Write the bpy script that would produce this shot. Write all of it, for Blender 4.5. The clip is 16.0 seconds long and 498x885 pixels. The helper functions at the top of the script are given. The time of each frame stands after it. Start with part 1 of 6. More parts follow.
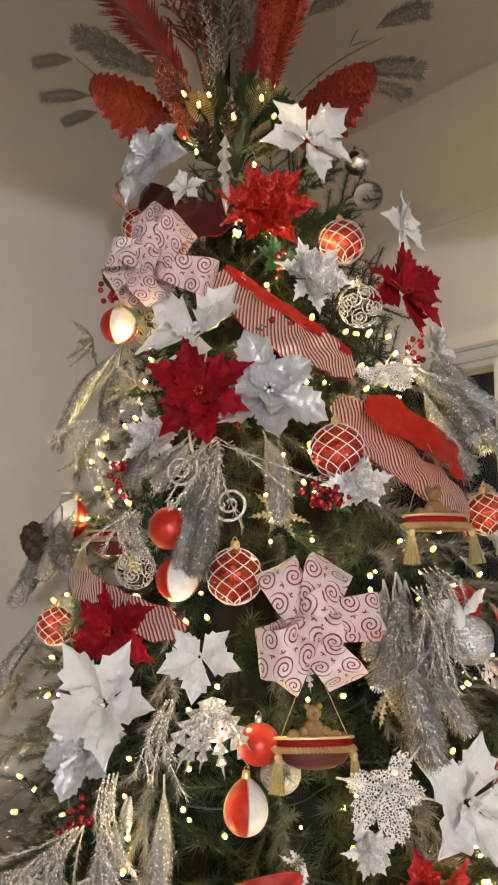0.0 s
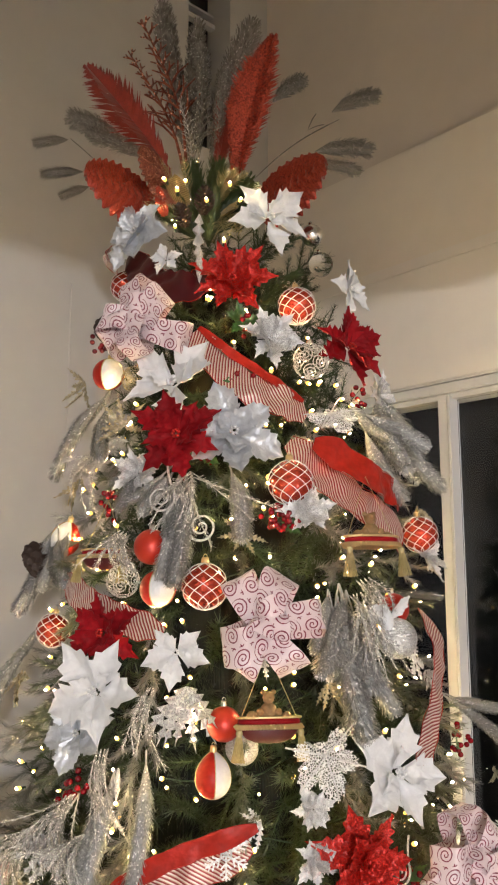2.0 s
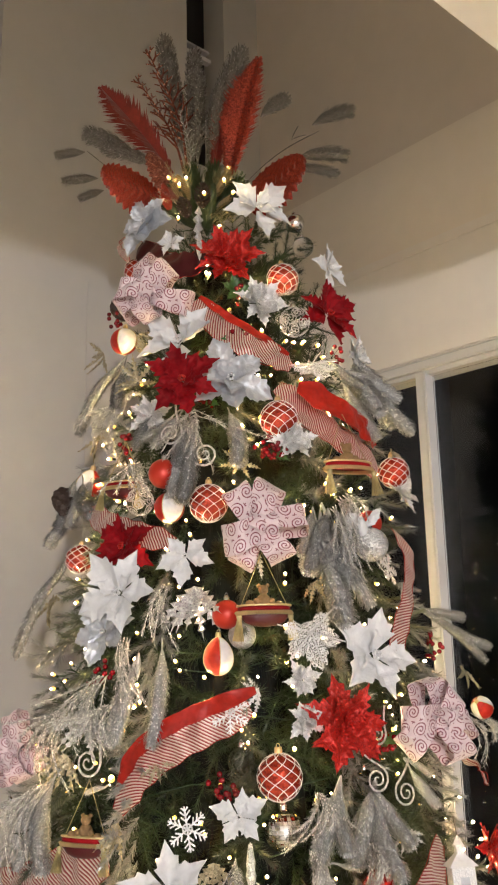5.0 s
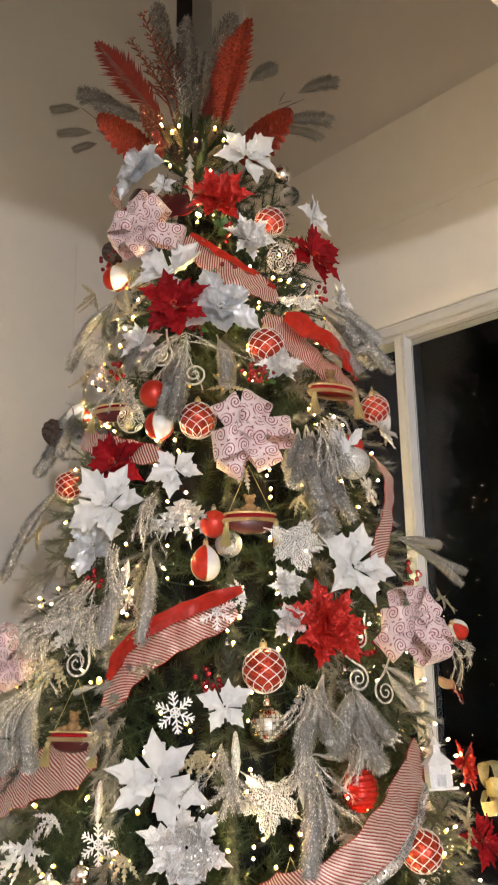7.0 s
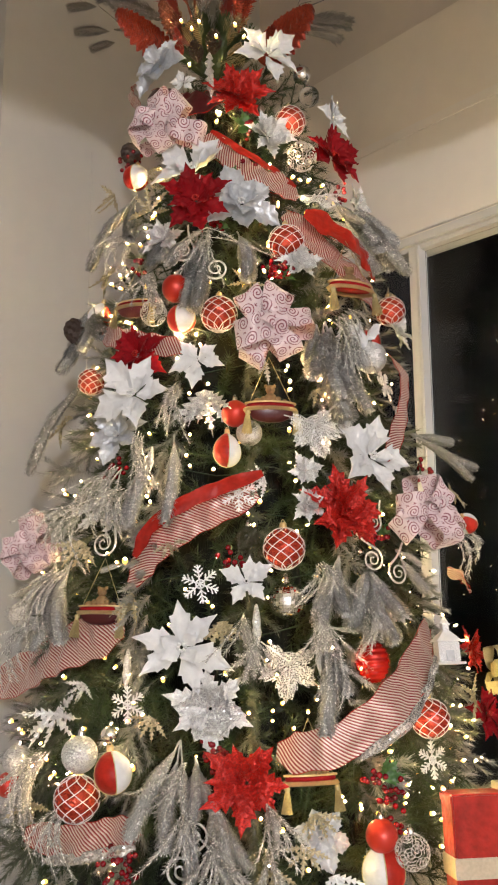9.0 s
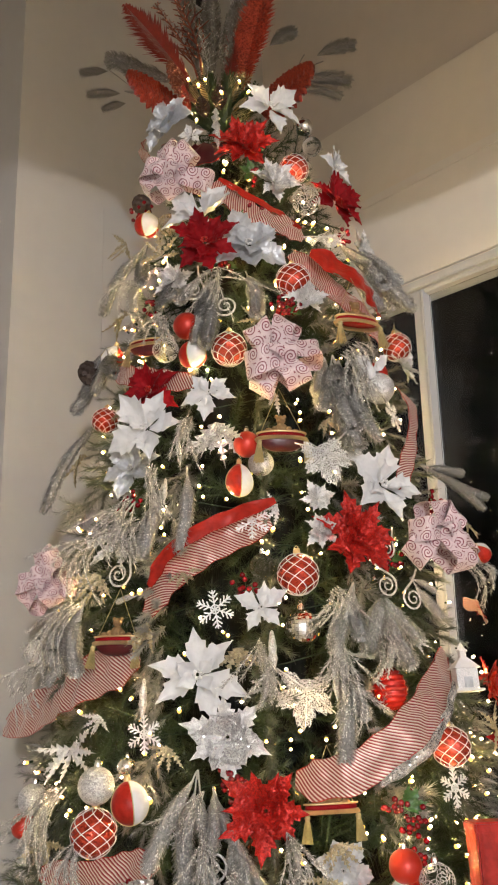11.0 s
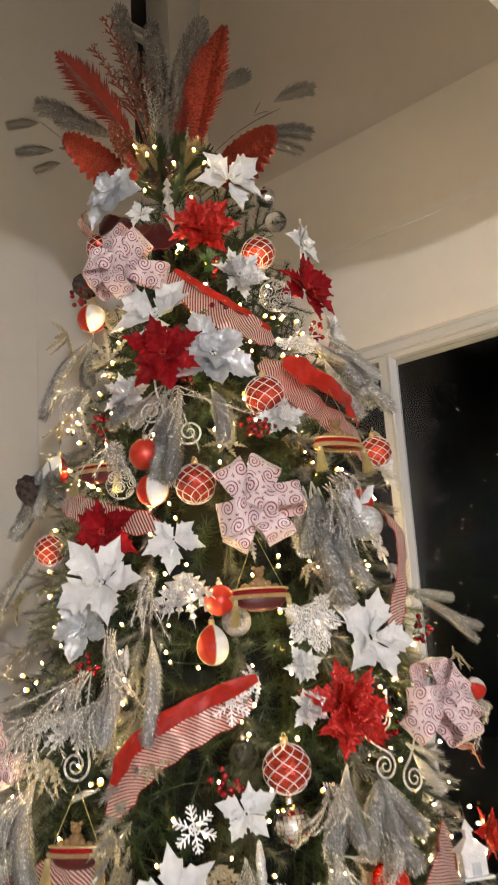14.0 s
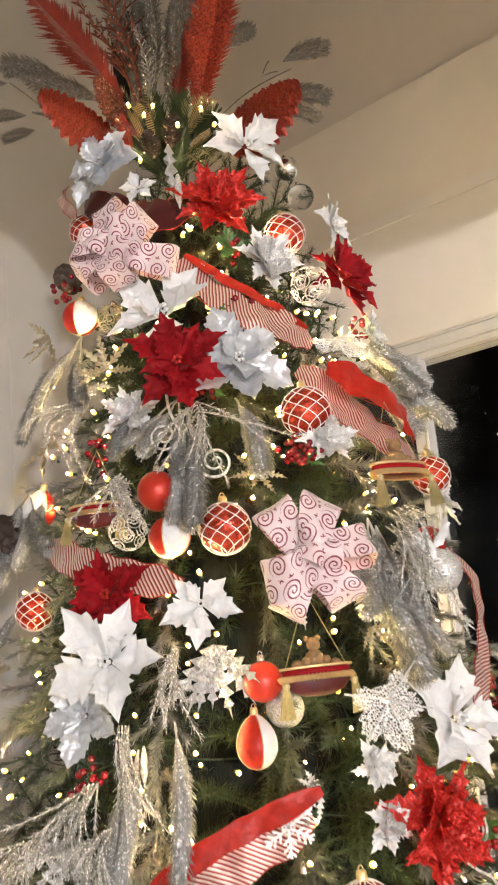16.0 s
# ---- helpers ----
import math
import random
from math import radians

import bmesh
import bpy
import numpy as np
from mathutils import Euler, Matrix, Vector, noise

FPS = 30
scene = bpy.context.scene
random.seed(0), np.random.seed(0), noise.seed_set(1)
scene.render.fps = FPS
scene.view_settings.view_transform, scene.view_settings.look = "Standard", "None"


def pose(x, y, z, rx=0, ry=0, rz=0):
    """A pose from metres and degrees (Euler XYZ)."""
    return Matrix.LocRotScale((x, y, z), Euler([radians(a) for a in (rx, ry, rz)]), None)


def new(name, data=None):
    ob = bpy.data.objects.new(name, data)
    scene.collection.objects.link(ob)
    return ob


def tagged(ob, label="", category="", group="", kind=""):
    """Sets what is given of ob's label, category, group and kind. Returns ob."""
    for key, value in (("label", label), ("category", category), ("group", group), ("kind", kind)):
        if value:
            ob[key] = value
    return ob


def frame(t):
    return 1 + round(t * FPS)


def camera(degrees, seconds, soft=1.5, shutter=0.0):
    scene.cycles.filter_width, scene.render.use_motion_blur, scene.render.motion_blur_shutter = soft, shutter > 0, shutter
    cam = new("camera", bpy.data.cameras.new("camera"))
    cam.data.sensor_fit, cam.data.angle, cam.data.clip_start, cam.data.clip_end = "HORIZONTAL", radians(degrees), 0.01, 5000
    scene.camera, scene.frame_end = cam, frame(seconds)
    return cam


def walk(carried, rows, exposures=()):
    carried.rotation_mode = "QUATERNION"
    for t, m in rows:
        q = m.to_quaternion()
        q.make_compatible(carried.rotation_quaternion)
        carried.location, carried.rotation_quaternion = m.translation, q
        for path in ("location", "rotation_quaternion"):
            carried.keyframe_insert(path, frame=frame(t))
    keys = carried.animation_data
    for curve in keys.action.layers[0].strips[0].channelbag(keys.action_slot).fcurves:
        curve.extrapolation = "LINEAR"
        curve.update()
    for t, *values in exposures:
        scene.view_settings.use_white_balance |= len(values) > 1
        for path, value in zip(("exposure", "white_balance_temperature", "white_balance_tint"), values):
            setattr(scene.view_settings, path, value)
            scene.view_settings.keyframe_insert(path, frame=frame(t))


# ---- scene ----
cam = camera(33.9, 16.0, soft=1.9, shutter=0.5)
METRES, EYE, TILT, LEAN, TURN = 2.3, 1.65, 7.5, 0.0, 0.0
ROWS = [
    (0.0, 0.0, 0.0, 0.0, 0.0, 0.0, -0.0),
    (0.5, -0.0049, -0.0194, 0.0034, 0.1, 1.1, 0.03),
    (1.0, 0.0005, -0.0538, 0.0035, -0.58, 1.3, 0.08),
    (1.5, 0.0051, -0.0991, 0.0058, -1.1, 1.41, -0.09),
    (2.0, 0.01, -0.1273, 0.0128, -1.43, 1.33, -0.07),
    (2.5, 0.0133, -0.1357, 0.0218, -0.34, 1.73, 0.09),
    (3.0, 0.0253, -0.1595, 0.0232, -0.05, 0.47, 0.29),
    (3.5, 0.0321, -0.2006, 0.014, 0.43, -0.21, 0.56),
    (6.0, 0.0081, -0.278, -0.1648, -1.93, 6.51, 1.23),
    (6.5, 0.0062, -0.2841, -0.1856, -2.18, 6.3, 0.74),
    (7.0, 0.0022, -0.2842, -0.2081, -2.74, 6.03, 0.52),
    (7.5, -0.0042, -0.289, -0.2255, -2.67, 4.87, 0.04),
    (8.0, -0.0087, -0.2913, -0.2396, -2.7, 2.61, 0.07),
    (8.5, -0.0139, -0.2975, -0.2499, -2.79, 1.7, -0.2),
    (9.0, -0.0172, -0.304, -0.2605, -2.57, 1.83, 0.01),
    (9.5, -0.0209, -0.3124, -0.2746, -1.79, 3.54, 0.7),
    (12.0, -0.0172, -0.3095, -0.3017, -1.76, 6.65, 1.2),
    (12.5, -0.0235, -0.2732, -0.2675, -1.47, 5.88, 0.82),
    (13.0, -0.0344, -0.2588, -0.2102, -2.7, 4.13, -0.49),
    (13.5, -0.0461, -0.2492, -0.1496, -4.76, 3.68, 0.48),
    (14.0, -0.047, -0.2131, -0.1175, -6.36, 4.45, 2.72),
    (14.5, -0.0426, -0.1669, -0.1061, -5.49, 5.0, 2.92),
    (15.0, -0.0392, -0.1194, -0.0956, -5.46, 4.4, 3.42),
    (15.5, -0.0518, -0.0828, -0.0903, -6.24, 4.57, 4.04),
    (16.0, -0.0808, -0.0347, -0.0765, -8.43, 4.26, 4.14),
]
walk(cam, [(t, pose(0, 0, EYE, TILT, LEAN, TURN) @ pose(METRES * x, METRES * y, METRES * z, 90 + pitch, roll, yaw)) for t, x, y, z, yaw, pitch, roll in ROWS],
     exposures=((0.0, -0.12), (1.5, 0.1), (3.5, 0.05), (7.0, 0.03), (9.0, 0.0), (12.5, -0.05), (14.4, 0.14), (15.0, 0.5), (15.5, 0.38), (16.0, 0.5)))

# ---- light: night outside, a bare pendant lamp in the room behind, fairy lights on the tree ----
world = bpy.data.worlds.new("night")
scene.world = world
world.use_nodes = True
world.node_tree.nodes["Background"].inputs[0].default_value = (0.25, 0.32, 0.5, 1)
world.node_tree.nodes["Background"].inputs[1].default_value = 0.004

ROOM = pose(0.17, 2.95, 0, 0, 0, 220.75)   # corner of the two walls; x runs along the plain wall, y along the window wall


def lamp(name, kind, m, watts, colour, radius):
    data = bpy.data.lights.new(name, kind)
    data.energy, data.color, data.shadow_soft_size = watts, colour, radius
    ob = new(name, data)
    ob.matrix_world = m
    return ob


PENDANT = ROOM @ Vector((4.9, 6.4, 1.92))
lamp("room_bulb", "POINT", Matrix.Translation(PENDANT), 560, (0.98, 0.97, 1.0), 0.13)


# ---- materials ----
def nodes_of(mat):
    mat.use_nodes = True
    return mat.node_tree.nodes, mat.node_tree.links, mat.node_tree.nodes["Principled BSDF"]


def material(name, colour, rough=0.5, metal=0.0, scale=30.0, vary=0.15, bump=0.0, bump_scale=None, random_tone=0.0, sheen=0.0, coat=0.0, second=None, spec=0.5):
    """A plain surface with two scales of variation, a fine relief and a tone that differs from piece to piece."""
    mat = bpy.data.materials.new(name)
    n, l, b = nodes_of(mat)
    co = n.new("ShaderNodeTexCoord")
    big, fine = n.new("ShaderNodeTexNoise"), n.new("ShaderNodeTexNoise")
    big.inputs["Scale"].default_value, fine.inputs["Scale"].default_value = scale * 0.15, scale
    fine.inputs["Detail"].default_value = 5
    for t in (big, fine):
        l.new(co.outputs["Object"], t.inputs["Vector"])
    add = n.new("ShaderNodeMath")
    add.operation = "ADD"
    l.new(big.outputs[0], add.inputs[0])
    l.new(fine.outputs[0], add.inputs[1])
    mapr = n.new("ShaderNodeMapRange")
    mapr.inputs[1].default_value, mapr.inputs[2].default_value = 0.6, 1.4
    l.new(add.outputs[0], mapr.inputs[0])
    mix = n.new("ShaderNodeMix")
    mix.data_type = "RGBA"
    other = second or tuple(c * (1 - 2 * vary) for c in colour)
    mix.inputs[6].default_value = (*colour, 1)
    mix.inputs[7].default_value = (*other, 1)
    l.new(mapr.outputs[0], mix.inputs[0])
    out = mix.outputs[2]
    if random_tone:
        info = n.new("ShaderNodeObjectInfo")
        tone = n.new("ShaderNodeMapRange")
        tone.inputs[3].default_value, tone.inputs[4].default_value = 1 - random_tone, 1 + random_tone
        l.new(info.outputs["Random"], tone.inputs[0])
        hsv = n.new("ShaderNodeHueSaturation")
        l.new(tone.outputs[0], hsv.inputs["Value"])
        l.new(out, hsv.inputs["Color"])
        out = hsv.outputs[0]
    l.new(out, b.inputs["Base Color"])
    b.inputs["Roughness"].default_value, b.inputs["Metallic"].default_value = rough, metal
    b.inputs["Sheen Weight"].default_value, b.inputs["Coat Weight"].default_value = sheen, coat
    b.inputs["Specular IOR Level"].default_value = spec
    if bump:
        rel = n.new("ShaderNodeTexNoise")
        rel.inputs["Scale"].default_value = bump_scale or scale * 3
        l.new(co.outputs["Object"], rel.inputs["Vector"])
        bp = n.new("ShaderNodeBump")
        bp.inputs["Strength"].default_value, bp.inputs["Distance"].default_value = bump, 0.002
        l.new(rel.outputs[0], bp.inputs["Height"])
        l.new(bp.outputs[0], b.inputs["Normal"])
    return mat


def glitter(name, colour, dark, grain=500.0, metal=0.8, rough=0.3, tilt=0.9, random_tone=0.1):
    """Glued flakes: small cells, each with its own tone and its own tilt."""
    mat = bpy.data.materials.new(name)
    n, l, b = nodes_of(mat)
    co = n.new("ShaderNodeTexCoord")
    cell = n.new("ShaderNodeTexVoronoi")
    cell.inputs["Scale"].default_value = grain
    l.new(co.outputs["Object"], cell.inputs["Vector"])
    ramp = n.new("ShaderNodeMix")
    ramp.data_type = "RGBA"
    ramp.inputs[6].default_value, ramp.inputs[7].default_value = (*dark, 1), (*colour, 1)
    sep = n.new("ShaderNodeSeparateColor")
    l.new(cell.outputs["Color"], sep.inputs[0])
    l.new(sep.outputs[0], ramp.inputs[0])
    info, tone, hsv = n.new("ShaderNodeObjectInfo"), n.new("ShaderNodeMapRange"), n.new("ShaderNodeHueSaturation")
    tone.inputs[3].default_value, tone.inputs[4].default_value = 1 - random_tone, 1 + random_tone
    l.new(info.outputs["Random"], tone.inputs[0])
    l.new(tone.outputs[0], hsv.inputs["Value"])
    l.new(ramp.outputs[2], hsv.inputs["Color"])
    l.new(hsv.outputs[0], b.inputs["Base Color"])
    geo = n.new("ShaderNodeNewGeometry")
    off = n.new("ShaderNodeVectorMath")
    off.operation = "SUBTRACT"
    off.inputs[1].default_value = (0.5, 0.5, 0.5)
    l.new(cell.outputs["Color"], off.inputs[0])
    sc = n.new("ShaderNodeVectorMath")
    sc.operation = "SCALE"
    sc.inputs["Scale"].default_value = tilt
    l.new(off.outputs[0], sc.inputs[0])
    ad = n.new("ShaderNodeVectorMath")
    l.new(geo.outputs["Normal"], ad.inputs[0])
    l.new(sc.outputs[0], ad.inputs[1])
    nm = n.new("ShaderNodeVectorMath")
    nm.operation = "NORMALIZE"
    l.new(ad.outputs[0], nm.inputs[0])
    l.new(nm.outputs[0], b.inputs["Normal"])
    b.inputs["Roughness"].default_value, b.inputs["Metallic"].default_value = rough, metal
    return mat


def glowing(name, colour, strength):
    mat = bpy.data.materials.new(name)
    n, l, b = nodes_of(mat)
    b.inputs["Base Color"].default_value = (*colour, 1)
    b.inputs["Emission Color"].default_value = (*colour, 1)
    b.inputs["Emission Strength"].default_value = strength
    return mat


def uv_stripes(name, stops, repeat, slant, rough=0.45, metal=0.0, ridge=0.3):
    """A woven ribbon: bands across its run, slanted, from a colour ramp over one repeat (metres)."""
    mat = bpy.data.materials.new(name)
    n, l, b = nodes_of(mat)
    uv = n.new("ShaderNodeUVMap")
    sep = n.new("ShaderNodeSeparateXYZ")
    l.new(uv.outputs[0], sep.inputs[0])
    m1, m2, m3 = (n.new("ShaderNodeMath") for _ in range(3))
    m1.operation, m2.operation, m3.operation = "MULTIPLY_ADD", "DIVIDE", "FRACT"
    m1.inputs[1].default_value = slant
    l.new(sep.outputs[1], m1.inputs[0])
    l.new(sep.outputs[0], m1.inputs[2])
    l.new(m1.outputs[0], m2.inputs[0])
    m2.inputs[1].default_value = repeat
    l.new(m2.outputs[0], m3.inputs[0])
    ramp = n.new("ShaderNodeValToRGB")
    ramp.color_ramp.interpolation = "CONSTANT"
    while len(ramp.color_ramp.elements) < len(stops):
        ramp.color_ramp.elements.new(0.5)
    for e, (p, c) in zip(ramp.color_ramp.elements, stops):
        e.position, e.color = p, (*c, 1)
    l.new(m3.outputs[0], ramp.inputs[0])
    l.new(ramp.outputs[0], b.inputs["Base Color"])
    no = n.new("ShaderNodeTexNoise")
    no.inputs["Scale"].default_value = 900
    co = n.new("ShaderNodeTexCoord")
    l.new(co.outputs["Object"], no.inputs["Vector"])
    bp = n.new("ShaderNodeBump")
    bp.inputs["Strength"].default_value, bp.inputs["Distance"].default_value = ridge, 0.001
    l.new(no.outputs[0], bp.inputs["Height"])
    l.new(bp.outputs[0], b.inputs["Normal"])
    b.inputs["Roughness"].default_value, b.inputs["Metallic"].default_value = rough, metal
    b.inputs["Sheen Weight"].default_value = 0.2
    return mat


def swirl_cloth(name, ground, ink, cell=0.037):
    """Printed satin: spirals in a loose grid, with small stars between them."""
    mat = bpy.data.materials.new(name)
    n, l, b = nodes_of(mat)

    def op(kind, a, c=None, d=None):
        m = n.new("ShaderNodeMath")
        m.operation = kind
        for i, v in enumerate((a, c, d)):
            if v is None:
                continue
            if isinstance(v, (int, float)):
                m.inputs[i].default_value = v
            else:
                l.new(v, m.inputs[i])
        return m.outputs[0]

    uv = n.new("ShaderNodeUVMap")
    sep = n.new("ShaderNodeSeparateXYZ")
    l.new(uv.outputs[0], sep.inputs[0])
    u, v = op("DIVIDE", sep.outputs[0], cell), op("DIVIDE", sep.outputs[1], cell)
    row = op("FLOOR", v)
    u = op("MULTIPLY_ADD", row, 0.47, u)
    px, py = op("SUBTRACT", op("FRACT", u), 0.5), op("SUBTRACT", op("FRACT", v), 0.5)
    r = op("SQRT", op("ADD", op("MULTIPLY", px, px), op("MULTIPLY", py, py)))
    th = op("ARCTAN2", py, px)
    wave = op("SINE", op("MULTIPLY_ADD", r, 34.0, th))
    line = op("MULTIPLY", op("GREATER_THAN", wave, 0.52), op("LESS_THAN", r, 0.42))
    su, sv = op("SUBTRACT", op("FRACT", op("ADD", u, 0.5)), 0.5), op("SUBTRACT", op("FRACT", op("ADD", v, 0.5)), 0.5)
    sr = op("SQRT", op("ADD", op("MULTIPLY", su, su), op("MULTIPLY", sv, sv)))
    arm = op("MULTIPLY_ADD", op("COSINE", op("MULTIPLY", op("ARCTAN2", sv, su), 5.0)), 0.045, 0.1)
    star = op("LESS_THAN", sr, arm)
    mask = op("MAXIMUM", line, star)
    mix = n.new("ShaderNodeMix")
    mix.data_type = "RGBA"
    mix.inputs[6].default_value, mix.inputs[7].default_value = (*ground, 1), (*ink, 1)
    l.new(mask, mix.inputs[0])
    l.new(mix.outputs[2], b.inputs["Base Color"])
    b.inputs["Roughness"].default_value = 0.42
    b.inputs["Sheen Weight"].default_value = 0.3
    no, bp, co = n.new("ShaderNodeTexNoise"), n.new("ShaderNodeBump"), n.new("ShaderNodeTexCoord")
    no.inputs["Scale"].default_value = 45
    l.new(co.outputs["Object"], no.inputs["Vector"])
    bp.inputs["Strength"].default_value, bp.inputs["Distance"].default_value = 0.5, 0.004
    l.new(no.outputs[0], bp.inputs["Height"])
    l.new(bp.outputs[0], b.inputs["Normal"])
    return mat


def lace(name, colour, grain=120.0, open_part=0.3):
    """A stiff white net of cells: holes where the cells are, threads between."""
    mat = bpy.data.materials.new(name)
    n, l, b = nodes_of(mat)
    co, cell = n.new("ShaderNodeTexCoord"), n.new("ShaderNodeTexVoronoi")
    cell.feature = "DISTANCE_TO_EDGE"
    cell.inputs["Scale"].default_value = grain
    l.new(co.outputs["Object"], cell.inputs["Vector"])
    cut = n.new("ShaderNodeMath")
    cut.operation = "LESS_THAN"
    cut.inputs[1].default_value = open_part
    l.new(cell.outputs[0], cut.inputs[0])
    l.new(cut.outputs[0], b.inputs["Alpha"])
    b.inputs["Base Color"].default_value = (*colour, 1)
    b.inputs["Roughness"].default_value = 0.5
    return mat


def frosted(name, base, shade, speck, amount=0.1, grain=60.0, rough=0.4):
    """Short pile in two tones; scattered bright flakes put the glitter's glints into the colour."""
    mat = bpy.data.materials.new(name)
    n, l, b = nodes_of(mat)
    co, pile, cell = n.new("ShaderNodeTexCoord"), n.new("ShaderNodeTexNoise"), n.new("ShaderNodeTexVoronoi")
    pile.inputs["Scale"].default_value, pile.inputs["Detail"].default_value = 28, 4
    cell.inputs["Scale"].default_value = grain
    for t in (pile, cell):
        l.new(co.outputs["Object"], t.inputs["Vector"])
    spread = n.new("ShaderNodeMapRange")
    spread.inputs[1].default_value, spread.inputs[2].default_value = 0.36, 0.64
    l.new(pile.outputs[0], spread.inputs[0])
    tone, flake = n.new("ShaderNodeMix"), n.new("ShaderNodeMix")
    tone.data_type = flake.data_type = "RGBA"
    tone.inputs[6].default_value, tone.inputs[7].default_value = (*shade, 1), (*base, 1)
    l.new(spread.outputs[0], tone.inputs[0])
    sep, cut = n.new("ShaderNodeSeparateColor"), n.new("ShaderNodeMath")
    l.new(cell.outputs["Color"], sep.inputs[0])
    cut.operation = "GREATER_THAN"
    cut.inputs[1].default_value = 1 - amount
    l.new(sep.outputs[1], cut.inputs[0])
    l.new(tone.outputs[2], flake.inputs[6])
    flake.inputs[7].default_value = (*speck, 1)
    l.new(cut.outputs[0], flake.inputs[0])
    l.new(flake.outputs[2], b.inputs["Base Color"])
    b.inputs["Roughness"].default_value = rough
    return mat


# wall colour greyed to offset the stronger lamp light on this side
PAINT_GREYED = material("greyed_wall_paint", (0.55, 0.535, 0.515), 0.75, scale=14, vary=0.03, bump=0.15, bump_scale=220)
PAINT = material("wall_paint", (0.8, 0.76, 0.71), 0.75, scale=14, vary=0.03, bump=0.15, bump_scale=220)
# upper bands: slightly warmer over the step, darker over the ledge
PAINT_UP = material("upper_wall_tone", (0.8, 0.74, 0.66), 0.8, scale=14, vary=0.03, bump=0.15, bump_scale=220)
PAINT_TOP = material("darker_top_wall_tone", (0.7, 0.63, 0.56), 0.8, scale=14, vary=0.03, bump=0.15, bump_scale=220)
CEIL = material("ceiling_paint", (0.86, 0.84, 0.8), 0.85, scale=10, vary=0.02, bump=0.1, bump_scale=200)
FLOOR = material("floor_tile", (0.6, 0.55, 0.49), 0.35, scale=8, vary=0.12)
FRAME = material("white_aluminium", (0.6, 0.6, 0.61), 0.4, scale=40, vary=0.03)
DARK = material("slot_near_black", (0.02, 0.02, 0.022), 0.7, scale=20, vary=0.2)
GLASS = bpy.data.materials.new("window_glass")
_n, _l, _b = nodes_of(GLASS)
_b.inputs["Base Color"].default_value = (0.9, 0.93, 0.95, 1)
_b.inputs["Roughness"].default_value, _b.inputs["Transmission Weight"].default_value, _b.inputs["IOR"].default_value = 0.0, 1.0, 1.42
# tone raised so the unseen back walls return more fill light
BOUNCE = material("bounce_beige", (0.58, 0.52, 0.45), 0.8, scale=10, vary=0.1)
# night darkness put into the colour, so lamplight through the glass leaves it black
BLACK = material("night_black", (0.0015, 0.0016, 0.002), 0.9, scale=3, vary=0.3)


# ---- mesh helpers ----
def mesh_of(name, verts, faces, mat, uvs=None, smooth=True):
    me = bpy.data.meshes.new(name)
    me.from_pydata([tuple(v) for v in verts], [], faces)
    me.materials.append(mat)
    if smooth:
        me.polygons.foreach_set("use_smooth", [True] * len(me.polygons))
    if uvs is not None:
        layer = me.uv_layers.new(name="UVMap")
        for lp in me.loops:
            layer.data[lp.index].uv = uvs[lp.vertex_index]
    me.update()
    return me


def from_bm(name, bm, mat, smooth=False):
    me = bpy.data.meshes.new(name)
    bm.to_mesh(me)
    bm.free()
    me.materials.append(mat)
    if smooth:
        me.polygons.foreach_set("use_smooth", [True] * len(me.polygons))
    return me


def put(name, me, parent=None, m=None, label=""):
    """One mesh object, under its thing or part."""
    ob = new(name, me)
    if parent is not None:
        ob.parent = parent
    if m is not None:
        ob.matrix_basis = m
    return tagged(ob, label)


def thing(name, m, label, category, group=""):
    ob = new(name)
    ob.empty_display_size = 0.02
    ob.matrix_basis = m
    return tagged(ob, label, category, group)


def block(x0, x1, y0, y1, z0, z1, bevel=0.0):
    bm = bmesh.new()
    bmesh.ops.create_cube(bm, size=1)
    bmesh.ops.transform(bm, verts=bm.verts, matrix=Matrix.Translation(((x0 + x1) / 2, (y0 + y1) / 2, (z0 + z1) / 2)) @ Matrix.Diagonal((x1 - x0, y1 - y0, z1 - z0, 1)))
    if bevel:
        bmesh.ops.bevel(bm, geom=list(bm.edges), offset=bevel, segments=2, affect="EDGES")
    return bm


def join_blocks(*boxes, bevel=0.0):
    bm = bmesh.new()
    for b in boxes:
        one = block(*b, bevel=bevel)
        tmp = bpy.data.meshes.new("tmp")
        one.to_mesh(tmp)
        one.free()
        bm.from_mesh(tmp)
        bpy.data.meshes.remove(tmp)
    return bm


def structure(name, bm, mat, label, category):
    ob = put(name, from_bm(name, bm, mat))
    ob.matrix_basis = ROOM
    return tagged(ob, label, category, kind="structure")


# ---- the room, in its own axes ----
TOP = 4.7
FAR = 9.4
SLAB_X, SLAB_Y, SLAB_Z, LEDGE, STEP = 0.8, 1.845, 2.45, 3.11, 2.655
structure("floor", block(-0.2, FAR, -0.2, FAR, -0.12, 0.0), FLOOR, "pale beige stone tile floor under the tree", "floor")
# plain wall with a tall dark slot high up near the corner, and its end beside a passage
structure("wall_plain", block(0.41, 1.275, -0.15, 0, 0, TOP), PAINT_GREYED, "plain painted wall behind the tree, greyed to balance lamp light", "wall")
structure("wall_corner", block(-0.15, 0.19, -0.15, 0, 0, TOP), PAINT_GREYED, "painted wall beside the corner, greyed to balance lamp light", "wall")
structure("wall_below_slot", block(0.19, 0.41, -0.15, 0, 0, 3.3), PAINT_GREYED, "painted wall below the slot, greyed to balance lamp light", "wall")
structure("trim_slot", join_blocks((0.19, 0.41, -0.13, -0.1, 3.93, 3.95), (0.19, 0.41, -0.14, -0.11, 3.99, 4.0)), FRAME, "thin pale bars across the dark slot", "trim")
